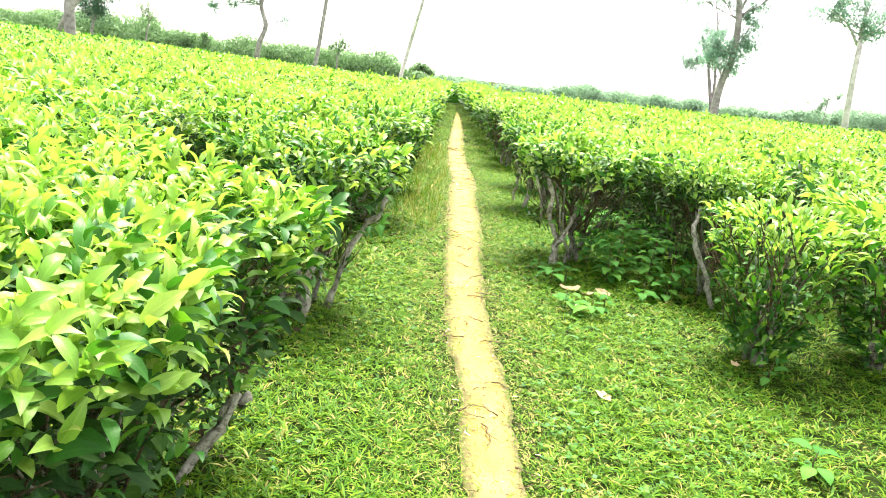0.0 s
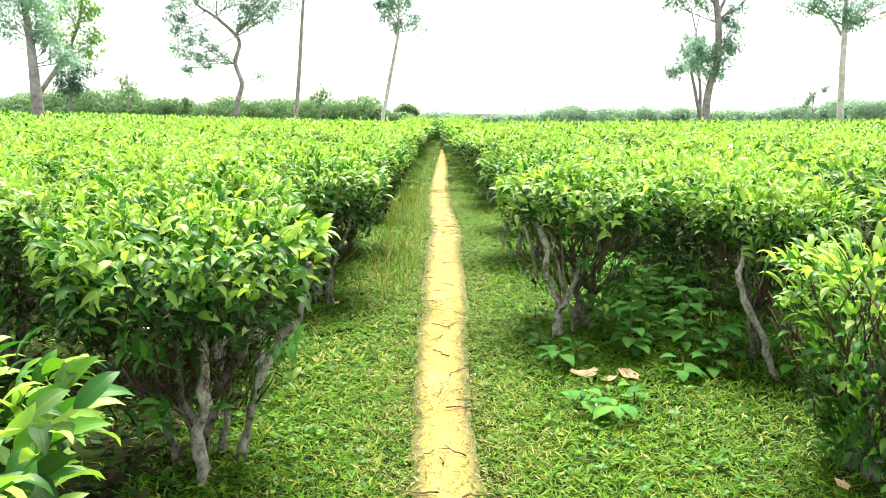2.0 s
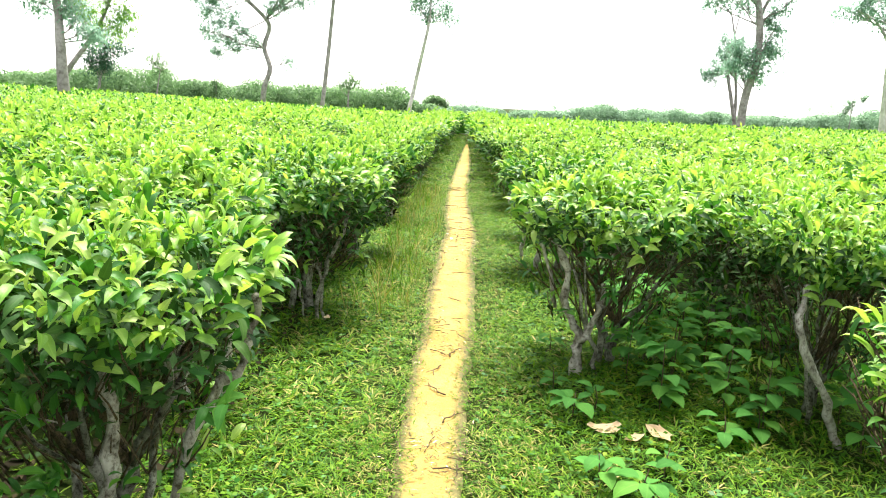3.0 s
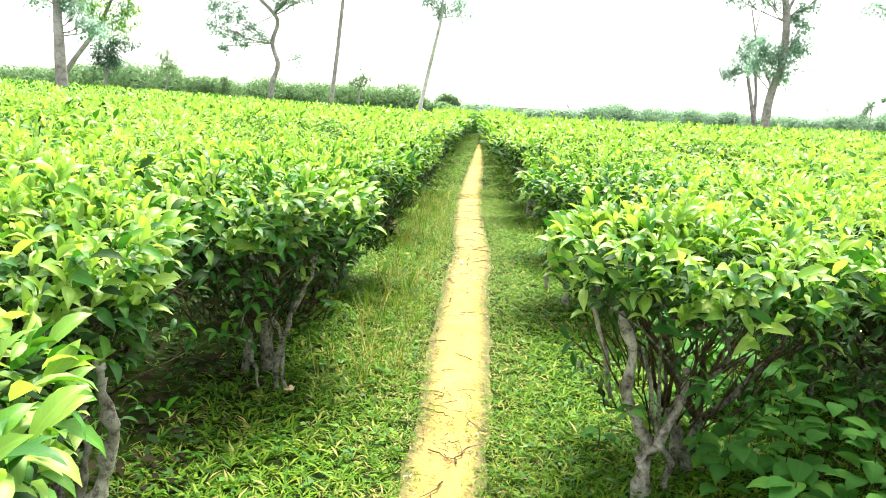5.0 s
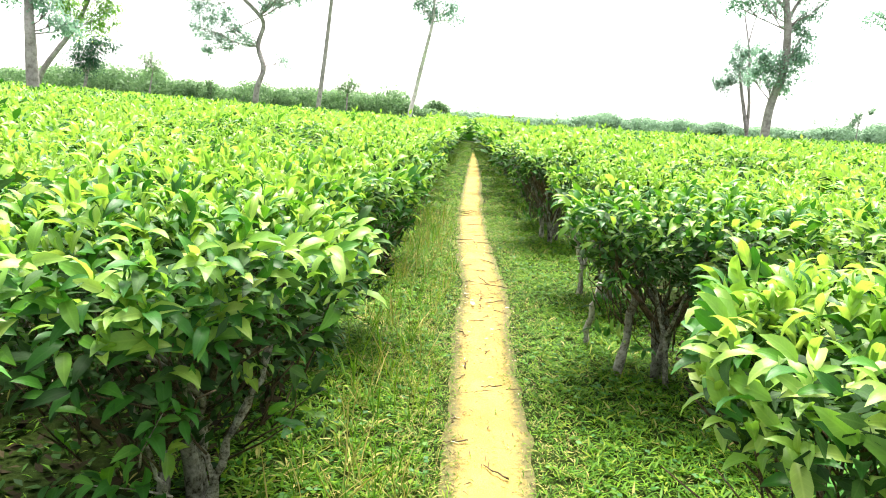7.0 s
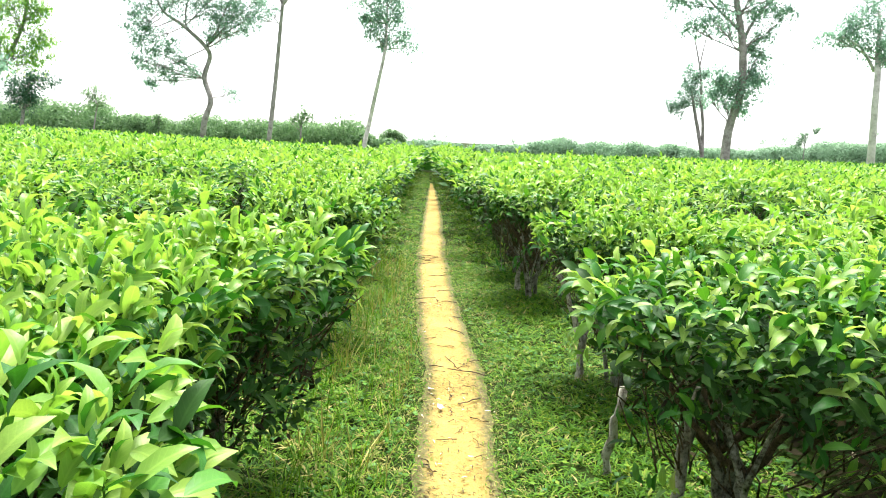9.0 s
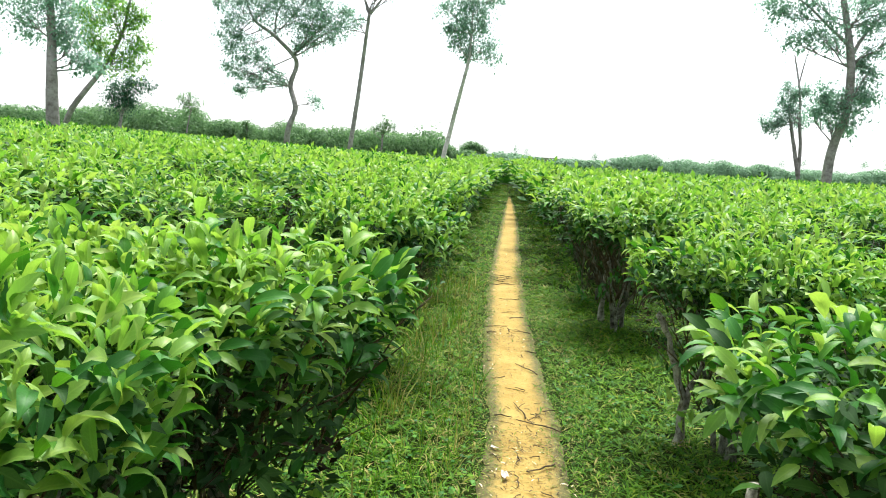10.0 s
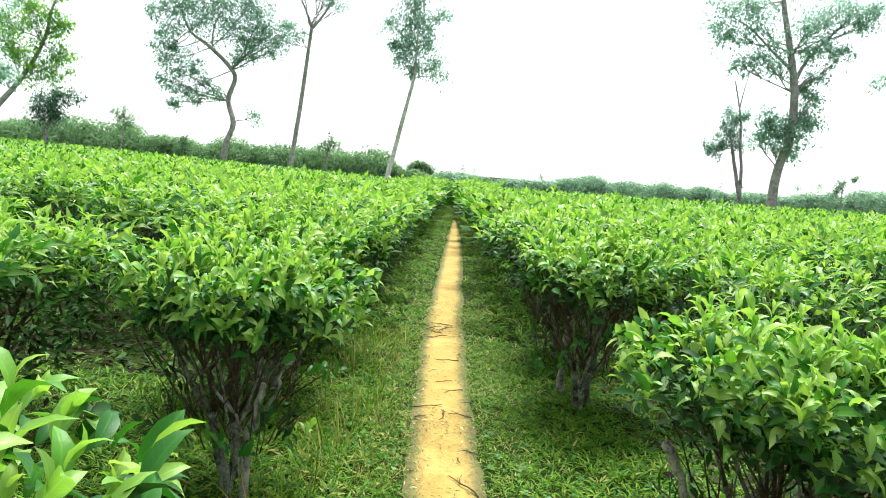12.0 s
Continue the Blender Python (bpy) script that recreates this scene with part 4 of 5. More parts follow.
# twin-stemmed thin tree behind it
tree(25.10, 70.8, [(0.00, -0.20, 0.20), (0.00, 1.49, 0.19), (-0.28, 3.72, 0.17), (-0.71, 5.57, 0.15), (-0.94, 8.12, 0.11), (-1.63, 11.25, 0.07)],
     [(-1.40, 7.84, 0.48), (-1.25, 6.62, 0.48), (-2.15, 5.95, 0.48), (-2.81, 5.25, 0.31), (-0.64, 5.78, 0.31), (-2.01, 6.81, 0.39), (-3.32, 5.36, 0.22), (-0.58, 8.40, 0.26), (-1.95, 8.29, 0.31)],
     "thin twin-stemmed tree with small light crown", TREE_BARK, TREE_LEAF, leaf_size=0.28, boughs=[[(-0.06, 1.23, 0.190), (-0.72, 3.68, 0.160), (-1.30, 5.53, 0.130), (-1.80, 7.07, 0.080)], [(-1.05, 8.60, 0.070), (-0.83, 10.33, 0.050), (-0.66, 11.66, 0.030)]], seed=7)
# pale tree far to the side
tree(22.60, 42.2, [(0.00, -0.17, 0.26), (-0.03, 0.94, 0.24), (-0.42, 3.73, 0.20), (-0.42, 5.11, 0.19), (-0.27, 6.02, 0.17), (-0.27, 7.37, 0.12)],
     [(-0.32, 6.47, 0.44), (-1.32, 6.90, 0.44), (0.57, 6.94, 0.49), (-2.27, 7.02, 0.25), (-3.05, 7.00, 0.20), (1.45, 7.41, 0.49), (-0.46, 7.66, 0.49), (-1.73, 7.78, 0.36), (2.20, 6.53, 0.22), (0.35, 6.13, 0.20), (0.99, 8.59, 0.66), (-0.91, 8.83, 0.60), (3.06, 7.15, 0.38)],
     "pale-trunked tree with a wide flat crown", PALE_BARK, TREE_LEAF, boughs=[[(-0.36, 5.41, 0.090), (-1.27, 6.45, 0.060), (-2.42, 6.96, 0.030)], [(-0.30, 5.72, 0.090), (0.62, 6.49, 0.060), (1.61, 7.41, 0.030)]], seed=8)
# thick grey trunk and its leaning neighbour
tree(-17.36, 33.3, [(0.00, 0.09, 0.33), (0.00, 1.24, 0.30), (-0.02, 2.89, 0.25), (-0.28, 4.24, 0.20), (-0.51, 5.69, 0.16), (-0.64, 6.99, 0.12)],
     [(0.44, 4.14, 0.26), (0.92, 3.56, 0.20), (1.27, 3.33, 0.20), (0.11, 4.53, 0.22), (-0.65, 5.70, 0.73), (0.40, 5.98, 0.46), (-1.28, 4.83, 0.46), (-1.72, 5.82, 0.55)],
     "thick grey-trunked tree at the field edge", TREE_BARK, TREE_LEAF, seed=9)
tree(-23.20, 42.7, [(0.00, 0.02, 0.20), (0.74, 1.59, 0.18), (2.15, 3.69, 0.15), (2.98, 5.48, 0.11), (3.51, 7.18, 0.08), (4.06, 7.91, 0.05)],
     [(1.38, 5.92, 0.49), (1.54, 5.23, 0.34), (1.08, 6.58, 0.22), (2.96, 6.31, 0.49), (2.65, 7.12, 0.39), (3.52, 6.63, 0.39), (3.27, 5.37, 0.39), (2.72, 4.35, 0.44), (3.72, 4.56, 0.32), (3.96, 6.39, 0.22), (3.60, 3.85, 0.22), (2.21, 7.36, 0.22), (4.29, 5.03, 0.20), (3.92, 7.82, 0.20), (1.98, 4.85, 0.22)],
     "leaning tree with a bright yellow-green crown", TREE_BARK, BRIGHT_TREE_LEAF, seed=10)
tree(-29.30, 59.0, [(0.00, -0.61, 0.16), (0.32, 1.56, 0.14), (0.50, 2.81, 0.10), (0.64, 3.85, 0.06)],
     [(0.56, 3.44, 0.57), (-0.48, 2.94, 0.39), (1.60, 3.93, 0.39), (0.17, 2.38, 0.43), (1.01, 2.44, 0.43), (-0.29, 3.78, 0.29), (2.23, 4.06, 0.25), (0.96, 4.21, 0.32), (0.36, 3.01, 0.50)],
     "small dense dark green tree behind the field", TREE_BARK, DARK_TREE_LEAF, leaf_size=0.26, seed=11, density=75)
tree(-33.30, 50.0, [(0.00, -0.26, 0.17), (0.00, 0.33, 0.16), (0.03, 1.80, 0.14), (-0.01, 3.62, 0.11), (-0.21, 5.39, 0.08)],
     [(-0.05, 5.23, 0.28), (0.72, 4.93, 0.25), (-0.62, 6.07, 0.38), (0.34, 5.61, 0.25)],
     "slim tree far along the field edge", TREE_BARK, TREE_LEAF, seed=12)
# umbrella-shaped tree far off
tree(-6.6, 150, [(0, -0.5, 0.2), (0.1, 2.4, 0.16), (0.0, 3.7, 0.1)], [(-1.2, 4.3, 0.45), (0, 4.6, 0.5), (1.2, 4.3, 0.45), (2.0, 3.8, 0.3), (-1.9, 3.9, 0.3), (0.6, 4.7, 0.4), (-0.6, 4.6, 0.4)],
     "far umbrella-crowned tree on the horizon", TREE_BARK, WOOD_LEAF, leaf_size=0.5, seed=13)
# airy small trees standing out of the far belt
tree(-34.40, 82.0, [(0.00, -0.58, 0.12), (0.00, 1.23, 0.10), (0.27, 3.67, 0.05)],
     [(-0.78, 4.67, 0.33), (0.16, 5.05, 0.38), (1.05, 4.59, 0.33), (-0.21, 3.96, 0.44), (0.69, 3.68, 0.38)],
     "small airy tree rising over the far belt", TREE_BARK, WOOD_LEAF, leaf_size=0.3, seed=30, density=40)
tree(-13.17, 82.0, [(-0.00, -0.20, 0.12), (-0.00, 2.06, 0.10), (0.14, 3.60, 0.05)],
     [(-0.26, 3.71, 0.33), (0.37, 4.21, 0.27), (0.79, 3.61, 0.33), (0.05, 3.23, 0.33), (-0.88, 3.45, 0.22)],
     "small airy tree rising over the far belt", TREE_BARK, WOOD_LEAF, leaf_size=0.3, seed=31, density=40)
tree(-27.91, 82.0, [(-0.00, -0.47, 0.12), (-0.00, 1.49, 0.10), (0.18, 3.01, 0.05)],
     [(0.09, 2.65, 0.22), (0.01, 2.16, 0.33), (0.30, 1.80, 0.38), (-0.32, 1.66, 0.33)],
     "small dark conical tree in the far belt", TREE_BARK, WOOD_LEAF, leaf_size=0.3, seed=32, density=60)
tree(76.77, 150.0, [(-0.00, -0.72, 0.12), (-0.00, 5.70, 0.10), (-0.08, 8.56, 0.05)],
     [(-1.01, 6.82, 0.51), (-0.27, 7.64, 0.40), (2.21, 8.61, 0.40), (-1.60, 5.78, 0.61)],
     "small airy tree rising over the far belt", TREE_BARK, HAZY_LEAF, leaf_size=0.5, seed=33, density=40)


def woods(name, label, stretch, heights, count, yr, leaf, seed, size, n=95):
    """A belt of far shrubs and low trees of uneven height, as one mass."""
    r = np.random.default_rng(seed)
    pts, dirs, nrm, L = [], [], [], []
    wide = 5.5 * yr[0] / 90
    edges = np.cumsum(r.uniform(0.5, 1.5, 200) * wide) + stretch[0] - 3 * wide
    tall = r.uniform(0.35, 1.5, 200) * wide / 5.5
    for _ in range(count):
        x, y = r.uniform(*stretch), r.uniform(*yr)
        k = y / yr[0]
        c = int(np.searchsorted(edges, x / k))
        u = 2 * (x / k - edges[c - 1]) / (edges[c] - edges[c - 1]) - 1
        top = float(np.interp(x / k, heights[0], heights[1])) + 0.35 + tall[c] * (1.6 * math.sqrt(max(0, 1 - u * u)) - 0.9) - 0.5 * r.random() ** 1.5 + (r.random() < 0.06) * r.uniform(0.2, 0.8)
        g = float(lie(y))
        cr = r.uniform(0.6, 1.0) * max(0.8, (top - g) * 0.36)
        z0 = max(g + cr * 0.3, top - cr)
        for zc in np.arange(max(g + 0.4, z0 - 2.2 * cr), z0 + 0.01, cr * 0.8):
            v = unit(r.normal(0, 1, (n, 3)))
            pts.append(np.array([x, y, zc]) + v * cr * r.uniform(0.72, 1.0, (n, 1)) * (1.2, 1, 0.8))
            dirs.append(np.cross(v, r.normal(0, 1, (n, 3))))
            nrm.append(v + (0, 0, 0.5) + r.normal(0, 0.2, (n, 3)))
            L.append(r.uniform(0.6, 1.2, n) * size)
        if r.random() < 0.025:
            m = 110
            pts.append(np.array([x, y, top + 0.2]) + r.normal(0, 0.4, (m, 3)) * (1, 1, 1.1))
            dirs.append(r.normal(0, 1, (m, 3)))
            nrm.append(r.normal(0, 1, (m, 3)))
            L.append(r.uniform(0.4, 0.8, m) * size * 0.6)
    me = cards(name, CARD, np.concatenate(pts), np.concatenate(dirs), np.concatenate(nrm), np.concatenate(L), [leaf], np.zeros(sum(map(len, pts)), int))
    return tagged(new(name, me), label, "woods", kind="stuff")


woods("far_woods", "belt of green shrubs and low trees behind the field", (-75, -4), ((-75, -52, -48, -44, -41, -35, -34, -32, -27, -23, -16, -12, -9, -7.6, -7, -5), (3.3, 3.0, 3.4, 4.2, 4.7, 4.4, 3.5, 2.7, 3.0, 2.8, 3.2, 3.1, 3.6, 3.3, 2.0, 1.2)), 330, (85, 96), WOOD_LEAF, 41, 0.4, 150)
# The leaf colour of this belt and the next holds the haze.
woods("far_woods", "belt of distant woods on the horizon, haze put into the leaf colour", (-30, 160), ((-30, 4, 8, 19, 24, 28, 32, 35, 38, 42, 45, 52, 62, 74, 77, 84, 91, 95, 101, 105, 110, 160), (1.6, 1.0, 0.6, 1.2, 1.9, 2.9, 3.2, 2.3, 3.6, 3.7, 2.9, 3.1, 2.5, 2.5, 3.7, 4.3, 5.6, 5.0, 6.7, 6.8, 5.9, 6.0)), 620, (170, 190), HAZY_LEAF, 42, 0.75, 180)
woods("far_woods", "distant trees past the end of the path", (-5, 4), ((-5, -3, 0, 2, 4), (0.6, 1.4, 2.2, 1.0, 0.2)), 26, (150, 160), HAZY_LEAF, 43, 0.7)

# ---- old leaning stems on the path side of the bushes ----
def old_stems():
    """A thin pale forked stem at the path side of each near bush."""
    r = np.random.default_rng(21)
    for bush in near_bushes[:18]:
        back = bush.matrix_basis.inverted()
        at = bush.matrix_basis.translation
        to = 1 if at.x < 0 else -1
        x, y = at.x + to * r.uniform(0.02, 0.2), at.y + r.uniform(-0.3, 0.2)
        lean, side, h, r0 = to * r.uniform(0.04, 0.2), r.normal(0, 0.1), r.uniform(0.62, 0.78), r.uniform(0.01, 0.015)
        line = []
        for u in (0, 0.12, 0.26, 0.42, 0.6, 0.8, 1.0):
            p = back @ Vector((x + lean * u ** 1.4 + r.normal(0, 0.014), y + side * u + r.normal(0, 0.014), h * u - 0.02))
            line.append((p.x, p.y, p.z, r0 * (1.4 - 0.85 * u)))
        k = r.integers(2, 4)
        a = line[k]
        fork = [a] + [(a[0] + 0.16 * u * math.cos(k + x * 9), a[1] + 0.16 * u * math.sin(k + x * 9), a[2] + (0.8 - a[2]) * u, a[3] * (0.75 - 0.4 * u)) for u in (0.3, 0.65, 1.0)]
        child("trunk", tubes("trunk", [line, fork], LICHEN_BARK, 8, 0.2), bush, "pale forked old stem with lichen")


def bare_stem(number, r0, r1, *pts, bark=PALE_STEM, label="stout crooked pale grey stem"):
    """One stout crooked stem of a near bush, through places in the field, with knots."""
    bush = near_bushes[number]
    back = bush.matrix_basis.inverted()
    r = np.random.default_rng(int(1000 * abs(pts[0][0])) + number)
    P = np.array(pts, float)
    if P[0, 2] < 0.25:
        P = np.concatenate([[P[0] + (0.01, 0.01, -0.04 - P[0, 2])], P])
    t = np.linspace(0, len(P) - 1, 3 * len(P))
    line = []
    for u in t:
        q = [np.interp(u, np.arange(len(P)), P[:, c]) for c in range(3)] + r.normal(0, 0.007, 3)
        v = back @ Vector([float(c) for c in q])
        k = u / t[-1]
        line.append((v.x, v.y, v.z, 0.86 * (r0 + (r1 - r0) * k) * (1 + 0.25 * math.sin(5 * u + number) ** 3)))
    child("trunk", tubes("trunk", [line], bark, 10, 0.22), bush, label)


def leafy_sprig(number, *pts):
    """A thin side shoot of a near bush with its few larger leaves."""
    bush = near_bushes[number]
    back = bush.matrix_basis.inverted()
    r = np.random.default_rng(int(1000 * abs(pts[0][2])) + number)
    P = np.array([tuple(back @ Vector(p)) for p in pts])
    line = [np.array([np.interp(u, np.arange(len(P)), P[:, c]) for c in range(3)]) for u in np.linspace(0, len(P) - 1, 7)]
    child("sprig", tubes("sprig", [[(*q, 0.0038 - 0.0004 * i) for i, q in enumerate(line)]], PALE_STEM, 5), bush, "thin pale side shoot")
    ax = unit(np.array([P[-1] - P[0]]))[0]
    at, d, nr = [], [], []
    for i, q in enumerate(line[1:] + line[3:]):
        h = np.cross(ax, r.normal(0, 1, 3))
        at.append(q)
        d.append(ax * r.uniform(0.1, 0.7) + h / np.linalg.norm(h) * 0.9 + (0, 0, 0.15))
        nr.append(np.array([0, 0, 1.0]) + r.normal(0, 0.35, 3))
    child("leaf_spray", cards("leaf_spray", ARCHED, np.array(at), np.array(d), np.array(nr), r.uniform(0.075, 0.125, len(at)), [WEED_LEAF, MATURE], (r.random(len(at)) < 0.25).astype(int), True), bush, "pale green leaves of a side shoot", "stuff")


old_stems()
bare_stem(4, 0.036, 0.02, (-1.1, 5.39, 0.03), (-1.07, 5.39, 0.2), (-1.02, 5.39, 0.32), (-1, 5.39, 0.43), (-1.02, 5.39, 0.54), (-1.05, 5.39, 0.65))
bare_stem(4, 0.042, 0.032, (-1.25, 5.36, 0.04), (-1.27, 5.36, 0.16), (-1.26, 5.36, 0.24), (-1.24, 5.37, 0.31))
bare_stem(4, 0.022, 0.014, (-1.33, 5.45, 0.08), (-1.37, 5.45, 0.26), (-1.4, 5.48, 0.5), (-1.38, 5.5, 0.75))
bare_stem(4, 0.02, 0.013, (-1.22, 5.5, -0.05), (-1.17, 5.5, 0.17), (-1.15, 5.5, 0.35), (-1.16, 5.5, 0.53))
bare_stem(3, 0.036, 0.024, (-1, 4.12, 0.15), (-0.96, 4.12, 0.34), (-0.96, 4.12, 0.53), (-0.99, 4.12, 0.68))
bare_stem(3, 0.028, 0.016, (-0.9, 4.3, 0.02), (-0.82, 4.3, 0.3), (-0.72, 4.3, 0.53), (-0.64, 4.3, 0.61), (-0.61, 4.3, 0.72), (-0.59, 4.3, 0.85))
bare_stem(5, 0.019, 0.011, (-0.91, 6.75, 0.0), (-0.873, 6.72, 0.233), (-0.84, 6.72, 0.361), (-0.817, 6.72, 0.451), (-0.738, 6.72, 0.578), (-0.71, 6.74, 0.72), bark=LICHEN_BARK, label="crooked lichened stem")
bare_stem(5, 0.014, 0.008, (-0.86, 6.74, 0.02), (-0.871, 6.72, 0.286), (-0.898, 6.72, 0.374), (-0.922, 6.72, 0.475), (-0.99, 6.72, 0.62), bark=LICHEN_BARK, label="crooked lichened stem")
bare_stem(5, 0.011, 0.006, (-0.98, 6.74, 0.02), (-1.015, 6.7, 0.232), (-1.031, 6.7, 0.302), (-1.1, 6.7, 0.48), (-1.2, 6.72, 0.64), bark=LICHEN_BARK, label="crooked lichened stem")
leafy_sprig(5, (-0.94, 6.6, 0.28), (-1.0, 6.54, 0.33), (-1.094, 6.48, 0.367))
leafy_sprig(5, (-1.03, 6.6, 0.36), (-0.988, 6.52, 0.45), (-0.913, 6.48, 0.582))
leafy_sprig(5, (-0.9, 6.66, 0.66), (-0.861, 6.5, 0.752), (-0.797, 6.46, 0.823))
leafy_sprig(5, (-1.1, 6.66, 0.72), (-1.06, 6.55, 0.8), (-1.03, 6.5, 0.88))
leafy_sprig(3, (-0.78, 4.2, 0.5), (-0.7, 4.1, 0.56), (-0.6, 4.05, 0.6))
leafy_sprig(3, (-1.05, 4.1, 0.48), (-1.1, 4.0, 0.55), (-1.16, 3.95, 0.6))
bare_stem(2, 0.034, 0.02, (-1.1, 2.55, -0.1), (-1.01, 2.55, 0.1), (-0.97, 2.55, 0.23), (-0.89, 2.55, 0.27))
bare_stem(2, 0.026, 0.014, (-1.11, 2.4, -0.07), (-1.05, 2.4, 0.05), (-0.93, 2.4, 0.26), (-0.89, 2.4, 0.36))
bare_stem(1, 0.022, 0.01, (-1.22, 2.1, 0.12), (-1.18, 2.1, 0.33), (-1.12, 2.1, 0.46), (-1.01, 2.1, 0.57))
bare_stem(11, 0.036, 0.02, (0.71, 6, 0.01), (0.7, 6, 0.22), (0.62, 6, 0.4), (0.61, 6, 0.59), (0.55, 6, 0.73))
bare_stem(11, 0.028, 0.017, (0.68, 5.98, 0.16), (0.75, 5.98, 0.27), (0.8, 5.98, 0.4), (0.8, 5.98, 0.54))
bare_stem(11, 0.014, 0.01, (0.57, 6.1, 0.36), (0.53, 6.1, 0.55), (0.46, 6.1, 0.73))
bare_stem(12, 0.032, 0.022, (1.79, 5.3, 0.02), (1.72, 5.3, 0.2), (1.61, 5.3, 0.41), (1.55, 5.34, 0.57), (1.62, 5.44, 0.72))
bare_stem(13, 0.032, 0.022, (0.73, 8.6, 0.01), (0.74, 8.6, 0.21), (0.76, 8.6, 0.39), (0.79, 8.6, 0.57))
bare_stem(13, 0.024, 0.018, (0.63, 9.1, 0.07), (0.64, 9.1, 0.26), (0.67, 9.1, 0.4))
bare_stem(8, 0.03, 0.018, (-0.85, 11.04, 0.02), (-0.85, 11.04, 0.21), (-0.84, 11.04, 0.34), (-0.79, 11.04, 0.5))
bare_stem(8, 0.014, 0.009, (-0.84, 11.04, 0.28), (-0.74, 11.04, 0.48), (-0.69, 11.04, 0.6))
bare_stem(8, 0.014, 0.009, (-0.86, 11.04, 0.21), (-0.91, 11.04, 0.37), (-0.99, 11.04, 0.46))
bare_stem(15, 0.034, 0.024, (0.73, 12.9, 0.01), (0.74, 12.9, 0.34), (0.74, 12.9, 0.53))
bare_stem(14, 0.034, 0.02, (0.77, 10.36, 0.01), (0.78, 10.36, 0.25), (0.69, 10.36, 0.51), (0.62, 10.36, 0.67))
bare_stem(14, 0.024, 0.014, (0.78, 10.36, 0.21), (0.85, 10.36, 0.42), (0.93, 10.36, 0.56))

# ---- small things on the turf and path ----
def broadleaf_weed(x, y, size, n, seed, tall=0.14):
    r = np.random.default_rng(seed)
    th = np.arange(n) * 2.4 + r.uniform(0, 6.28)
    el = r.uniform(0.1, 0.7, n)
    at = np.stack([0.25 * size * np.cos(th), 0.25 * size * np.sin(th), r.uniform(0.3, 1.0, n) * tall], -1)
    d = np.stack([np.cos(th) * np.cos(el), np.sin(th) * np.cos(el), np.sin(el) - 0.45], -1)
    nr = np.stack([np.cos(th) * 0.3, np.sin(th) * 0.3, np.ones(n)], -1)
    weed = tagged(new("weed"), "low broad-leaved green weed in the grass", "weed", "weeds beside the path")
    weed.matrix_basis = pose(x, y, 0, 0, 0, seed * 77)
    wide = (FINE[0] * (1, 1.9, 1), FINE[1])
    for i in range(n):
        child("leaf", cards("leaf", wide, at[i:i + 1], d[i:i + 1], nr[i:i + 1], np.array([size * r.uniform(0.7, 1.1)]), [WEED_LEAF], np.zeros(1, int), True), weed)
    child("stem", tubes("stem", [[(0, 0, -0.01, 0.004), (0.01, 0, 0.08, 0.003), (0, 0.01, tall, 0.002)]], TWIG, 5), weed, "thin stem")


for i, (x, y, s, n) in enumerate([(0.6, 5.42, 0.11, 8), (0.72, 5.5, 0.09, 6), (0.62, 4.82, 0.10, 7), (0.78, 4.72, 0.12, 8), (0.9, 4.9, 0.08, 6), (1.25, 5.25, 0.11, 7), (1.45, 5.35, 0.12, 8), (1.1, 5.7, 0.13, 9), (1.4, 5.9, 0.13, 9),
                                  (0.95, 6.6, 0.10, 8), (1.2, 6.9, 0.12, 8), (0.6, 6.35, 0.08, 6), (1.35, 2.9, 0.1, 6), (1.6, 3.9, 0.09, 6), (1.0, 6.2, 0.1, 8), (1.65, 5.6, 0.12, 8), (0.55, 5.75, 0.07, 7), (1.2, 6.3, 0.12, 8)]):
    broadleaf_weed(x, y, s, n, 60 + i)
for i, (x, y) in enumerate([(1.05, 5.55), (1.2, 5.85), (1.38, 5.6), (1.5, 5.95), (1.15, 6.3), (1.4, 6.4), (0.98, 5.95), (1.62, 6.3), (1.0, 6.7), (1.3, 6.8), (1.5, 5.4), (2.2, 5.2), (2.35, 5.0), (1.3, 7.3), (1.1, 7.6), (1.25, 6.05), (1.45, 6.6), (1.6, 6.9), (1.75, 6.6), (1.55, 7.2), (1.35, 7.0), (1.8, 7.1), (1.2, 7.05), (1.7, 6.0), (1.5, 6.25), (1.9, 5.5), (2.05, 5.75), (2.2, 5.6), (2.3, 6.0), (1.85, 5.2), (2.45, 5.4), (2.0, 6.6), (2.3, 6.7)]):
    broadleaf_weed(x, y, 0.115, 13, 160 + i, 0.36)


def flat_scrap(name, x, y, size, mat, label, cat, seed, curl=0.3):
    r = np.random.default_rng(seed)
    bm = bmesh.new()
    k = 6
    g = [[bm.verts.new(((i / k - 0.5) * size * (1 + 0.3 * math.sin(j)), (j / k - 0.5) * size * 0.62 * (1 - 0.5 * abs(i / k - 0.5)), 0.012 + curl * size * (abs(i / k - 0.5) ** 2 + 0.4 * (j / k - 0.5) ** 2) + r.normal(0, 0.02) * size)) for i in range(k + 1)] for j in range(k + 1)]
    for j in range(k):
        for i in range(k):
            bm.faces.new((g[j][i], g[j][i + 1], g[j + 1][i + 1], g[j + 1][i]))
    bmesh.ops.solidify(bm, geom=bm.faces[:], thickness=0.0015)
    me = bpy.data.meshes.new(name)
    bm.to_mesh(me)
    me.materials.append(mat)
    ob = tagged(new(name, me), label, cat)
    ob.matrix_basis = pose(x, y, 0.012, r.uniform(-8, 8), r.uniform(-8, 8), r.uniform(0, 360))
    return ob


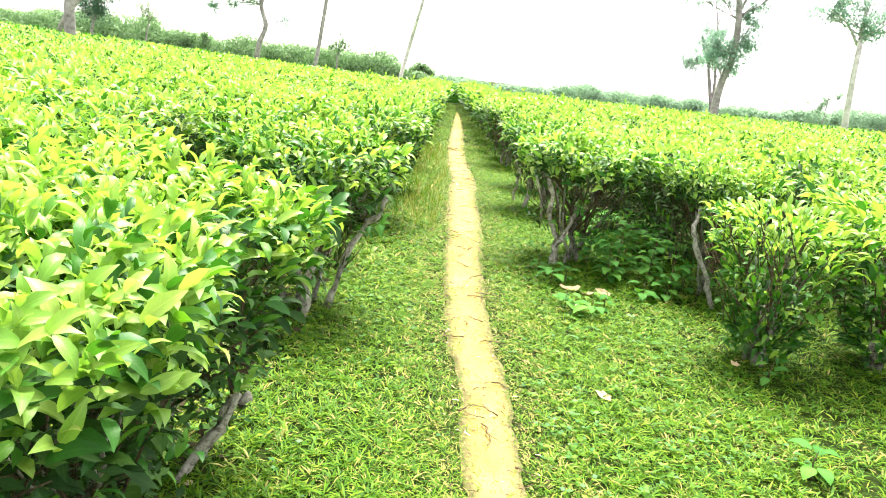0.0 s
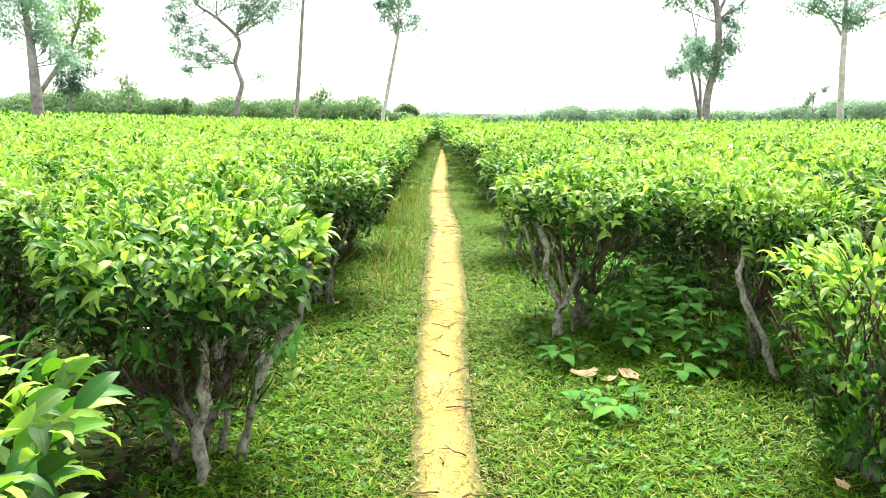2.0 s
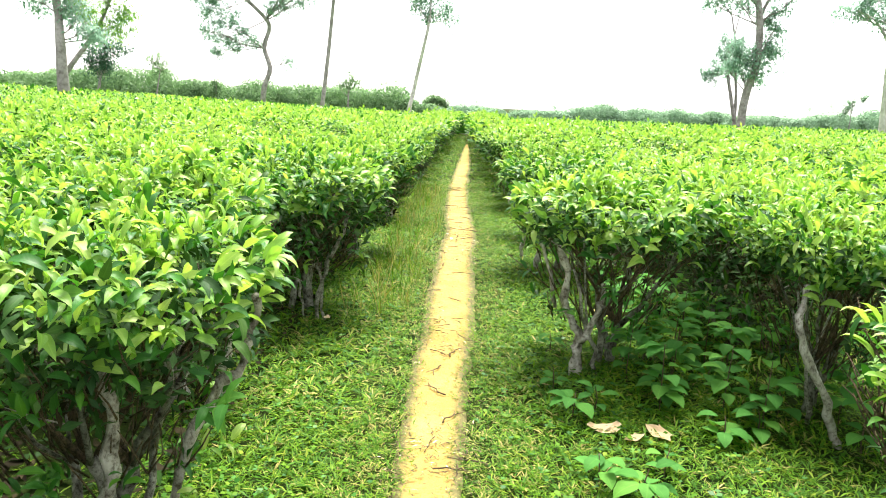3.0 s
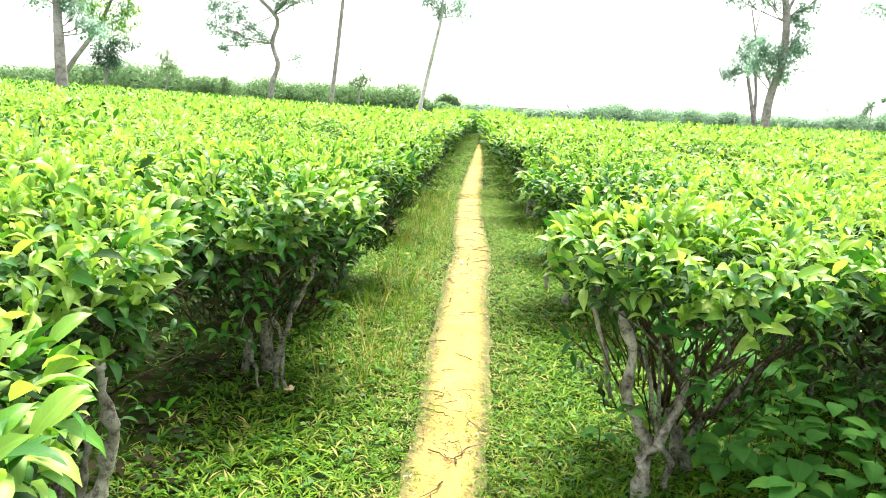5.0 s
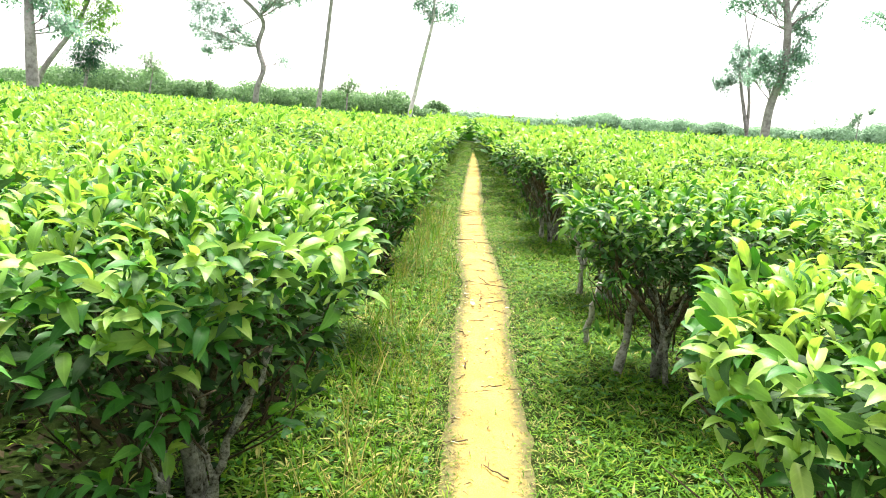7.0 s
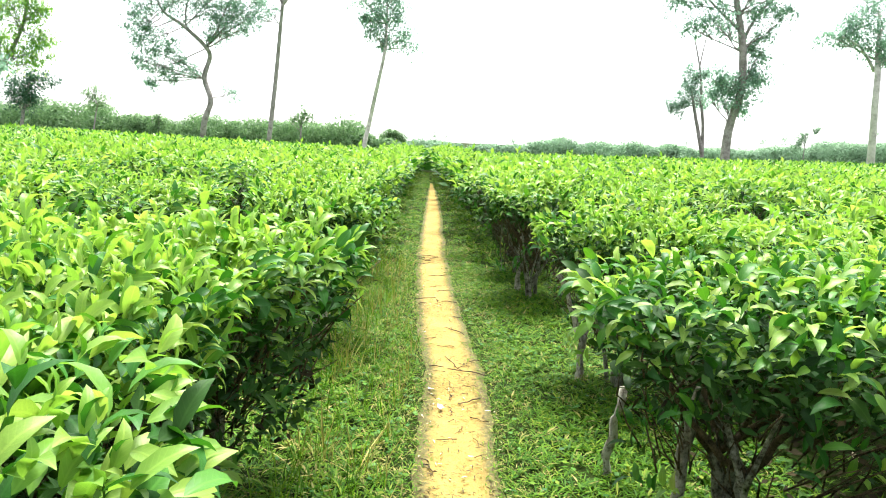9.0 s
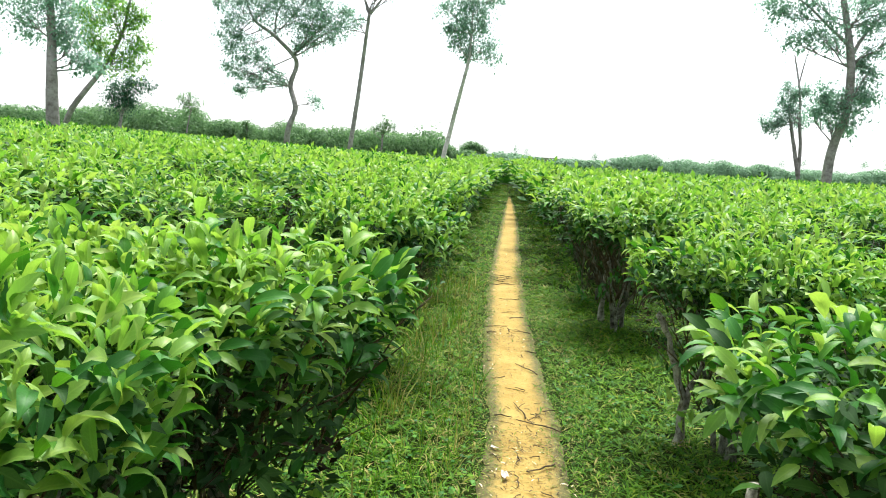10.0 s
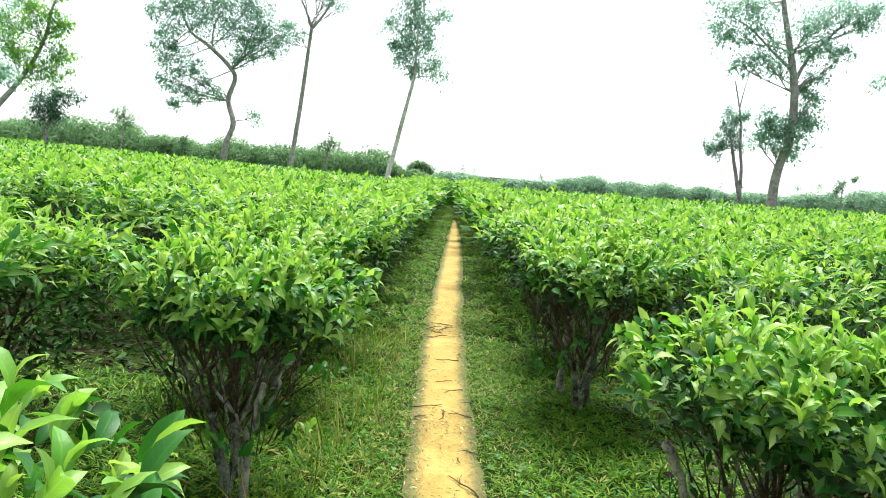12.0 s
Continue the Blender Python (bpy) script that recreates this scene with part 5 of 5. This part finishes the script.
for i, (x, y, s) in enumerate([(0.73, 5.28, 0.13), (0.84, 5.2, 0.10), (0.98, 5.26, 0.14), (0.68, 4.86, 0.09), (0.6, 3.45, 0.08), (-0.83, 6.72, 0.06), (1.5, 4.1, 0.07)]):
    flat_scrap("fallen_leaf", x, y, s, DEAD, "curled pale dead leaf lying in the grass", "dead leaf", 90 + i, 0.5)
for i, (x, y, s) in enumerate([(-0.07, 9.78, 0.05), (-0.12, 10.05, 0.035), (0.05, 9.2, 0.02)]):
    flat_scrap("paper_scrap", x, y, s, PAPER, "small white paper scrap on the sandy path", "paper scrap", 110 + i)


def loose_twigs():
    r = np.random.default_rng(8)
    kinds = []
    for k in range(7):
        span = (0.15, 0.11, 0.07, 0.12, 0.05, 0.18, 0.09)[k]
        bend = r.uniform(-0.02, 0.02, 6)
        pts = [(u * span - span / 2, bend[i] * 0.5 + 0.012 * math.sin(u * 3 + k), 0.004 + 0.002 * math.sin(5 * u), 0.0027 * (1.2 - u * 0.6)) for i, u in enumerate(np.linspace(0, 1, 6))]
        lines = [pts]
        if k in (0, 3, 5):
            q, side = pts[2 + k % 2], (-1) ** k
            lines.append([q, (q[0] + span * 0.2, q[1] + side * span * 0.1, 0.006, 0.0014), (q[0] + span * 0.33, q[1] + side * span * 0.22, 0.005, 0.001)])
        kinds.append(tubes("twig", lines, TWIG, 5))
    for i in range(150):
        y = r.uniform(2.3, 15) if i % 3 else r.choice([3.3, 4.9, 6.6, 9.9, 10.4, 12.2, 14.5]) + r.normal(0, 0.12)
        x = float(path_x(y)) + r.uniform(-0.17, 0.17)
        ob = tagged(new("twig", kinds[i % 7]), "dry dark twig lying on the sandy path", "twig", "twigs on the path")
        s = r.uniform(0.3, 1.0) ** 1.5 * 1.3 + 0.15
        ob.matrix_basis = pose(x, y, 0.014, 0, 0, r.uniform(0, 360)) @ Matrix.Diagonal((s, s, s, 1))


loose_twigs()


def straw():
    r = np.random.default_rng(9)
    n = 6500
    y = r.uniform(2, 17, n)
    bands = r.random(n) < 0.5
    y[bands] = r.choice([3.2, 4.1, 5.0, 6.4, 8.9, 9.8, 10.2, 12.1, 14.6], bands.sum()) + r.normal(0, 0.15, bands.sum())
    x = path_x(y) + np.where(r.random(n) < 0.55, r.normal(0, 0.09, n), r.choice([-1, 1], n) * r.normal(0.16, 0.04, n))
    th = r.normal(0, 1.1, n)
    d = np.stack([np.cos(th), np.sin(th), r.normal(0, 0.06, n)], -1)
    up = np.stack([0 * x, 0 * x, 1 + 0 * x], -1) + r.normal(0, 0.2, (n, 3))
    me = cards("straw_litter", BLADE, np.stack([x, y, np.full(n, 0.018)], -1), d, up, r.uniform(0.01, 0.042, n), [DRY, TWIG, DEAD], r.choice([0, 1, 2], n, p=[0.42, 0.54, 0.04]))
    tagged(new("straw_litter", me), "dry straw and leaf bits trodden into the path", "straw", kind="stuff")


straw()
scatter_grass("tall_grass", "thin dry grass stalks standing by the path", 2600, (-0.75, -0.2), (6.8, 14), (0.12, 0.32), [DRY, GRASS], [0.5, 0.5], lean=-1.6, clear=0.2, shape=STALK)

# ---- single leaves on the bushes along the path ----
def single_leaves():
    r = np.random.default_rng(12)
    one, up, ah = np.zeros((1, 3)), np.array([[0.0, 0, 1]]), np.array([[1.0, 0, 0]])
    kinds = [cards("leaf", ARCHED, one, ah, up, np.array([1.0]), [m], np.zeros(1, int), True) for m in (YOUNG, YOUNG, MATURE)]
    for bush in near_bushes[:18]:
        for i in range(55):
            th, q = r.uniform(0, 6.28), math.sqrt(r.random())
            x, y = 0.62 * q * math.cos(th), 0.62 * q * math.sin(th)
            z = 1.02 - 0.13 * q ** 4 + r.normal(0, 0.02)
            ob = new("leaf", kinds[i % 3])
            ob.parent = bush
            s = r.uniform(0.07, 0.12)
            ob.matrix_basis = pose(x, y, z - 0.02, 0, math.degrees(r.uniform(-1.1, -0.1)), math.degrees(r.uniform(0, 6.28))) @ pose(0, 0, 0, r.normal(0, 20)) @ Matrix.Diagonal((s, s, s, 1))


single_leaves()
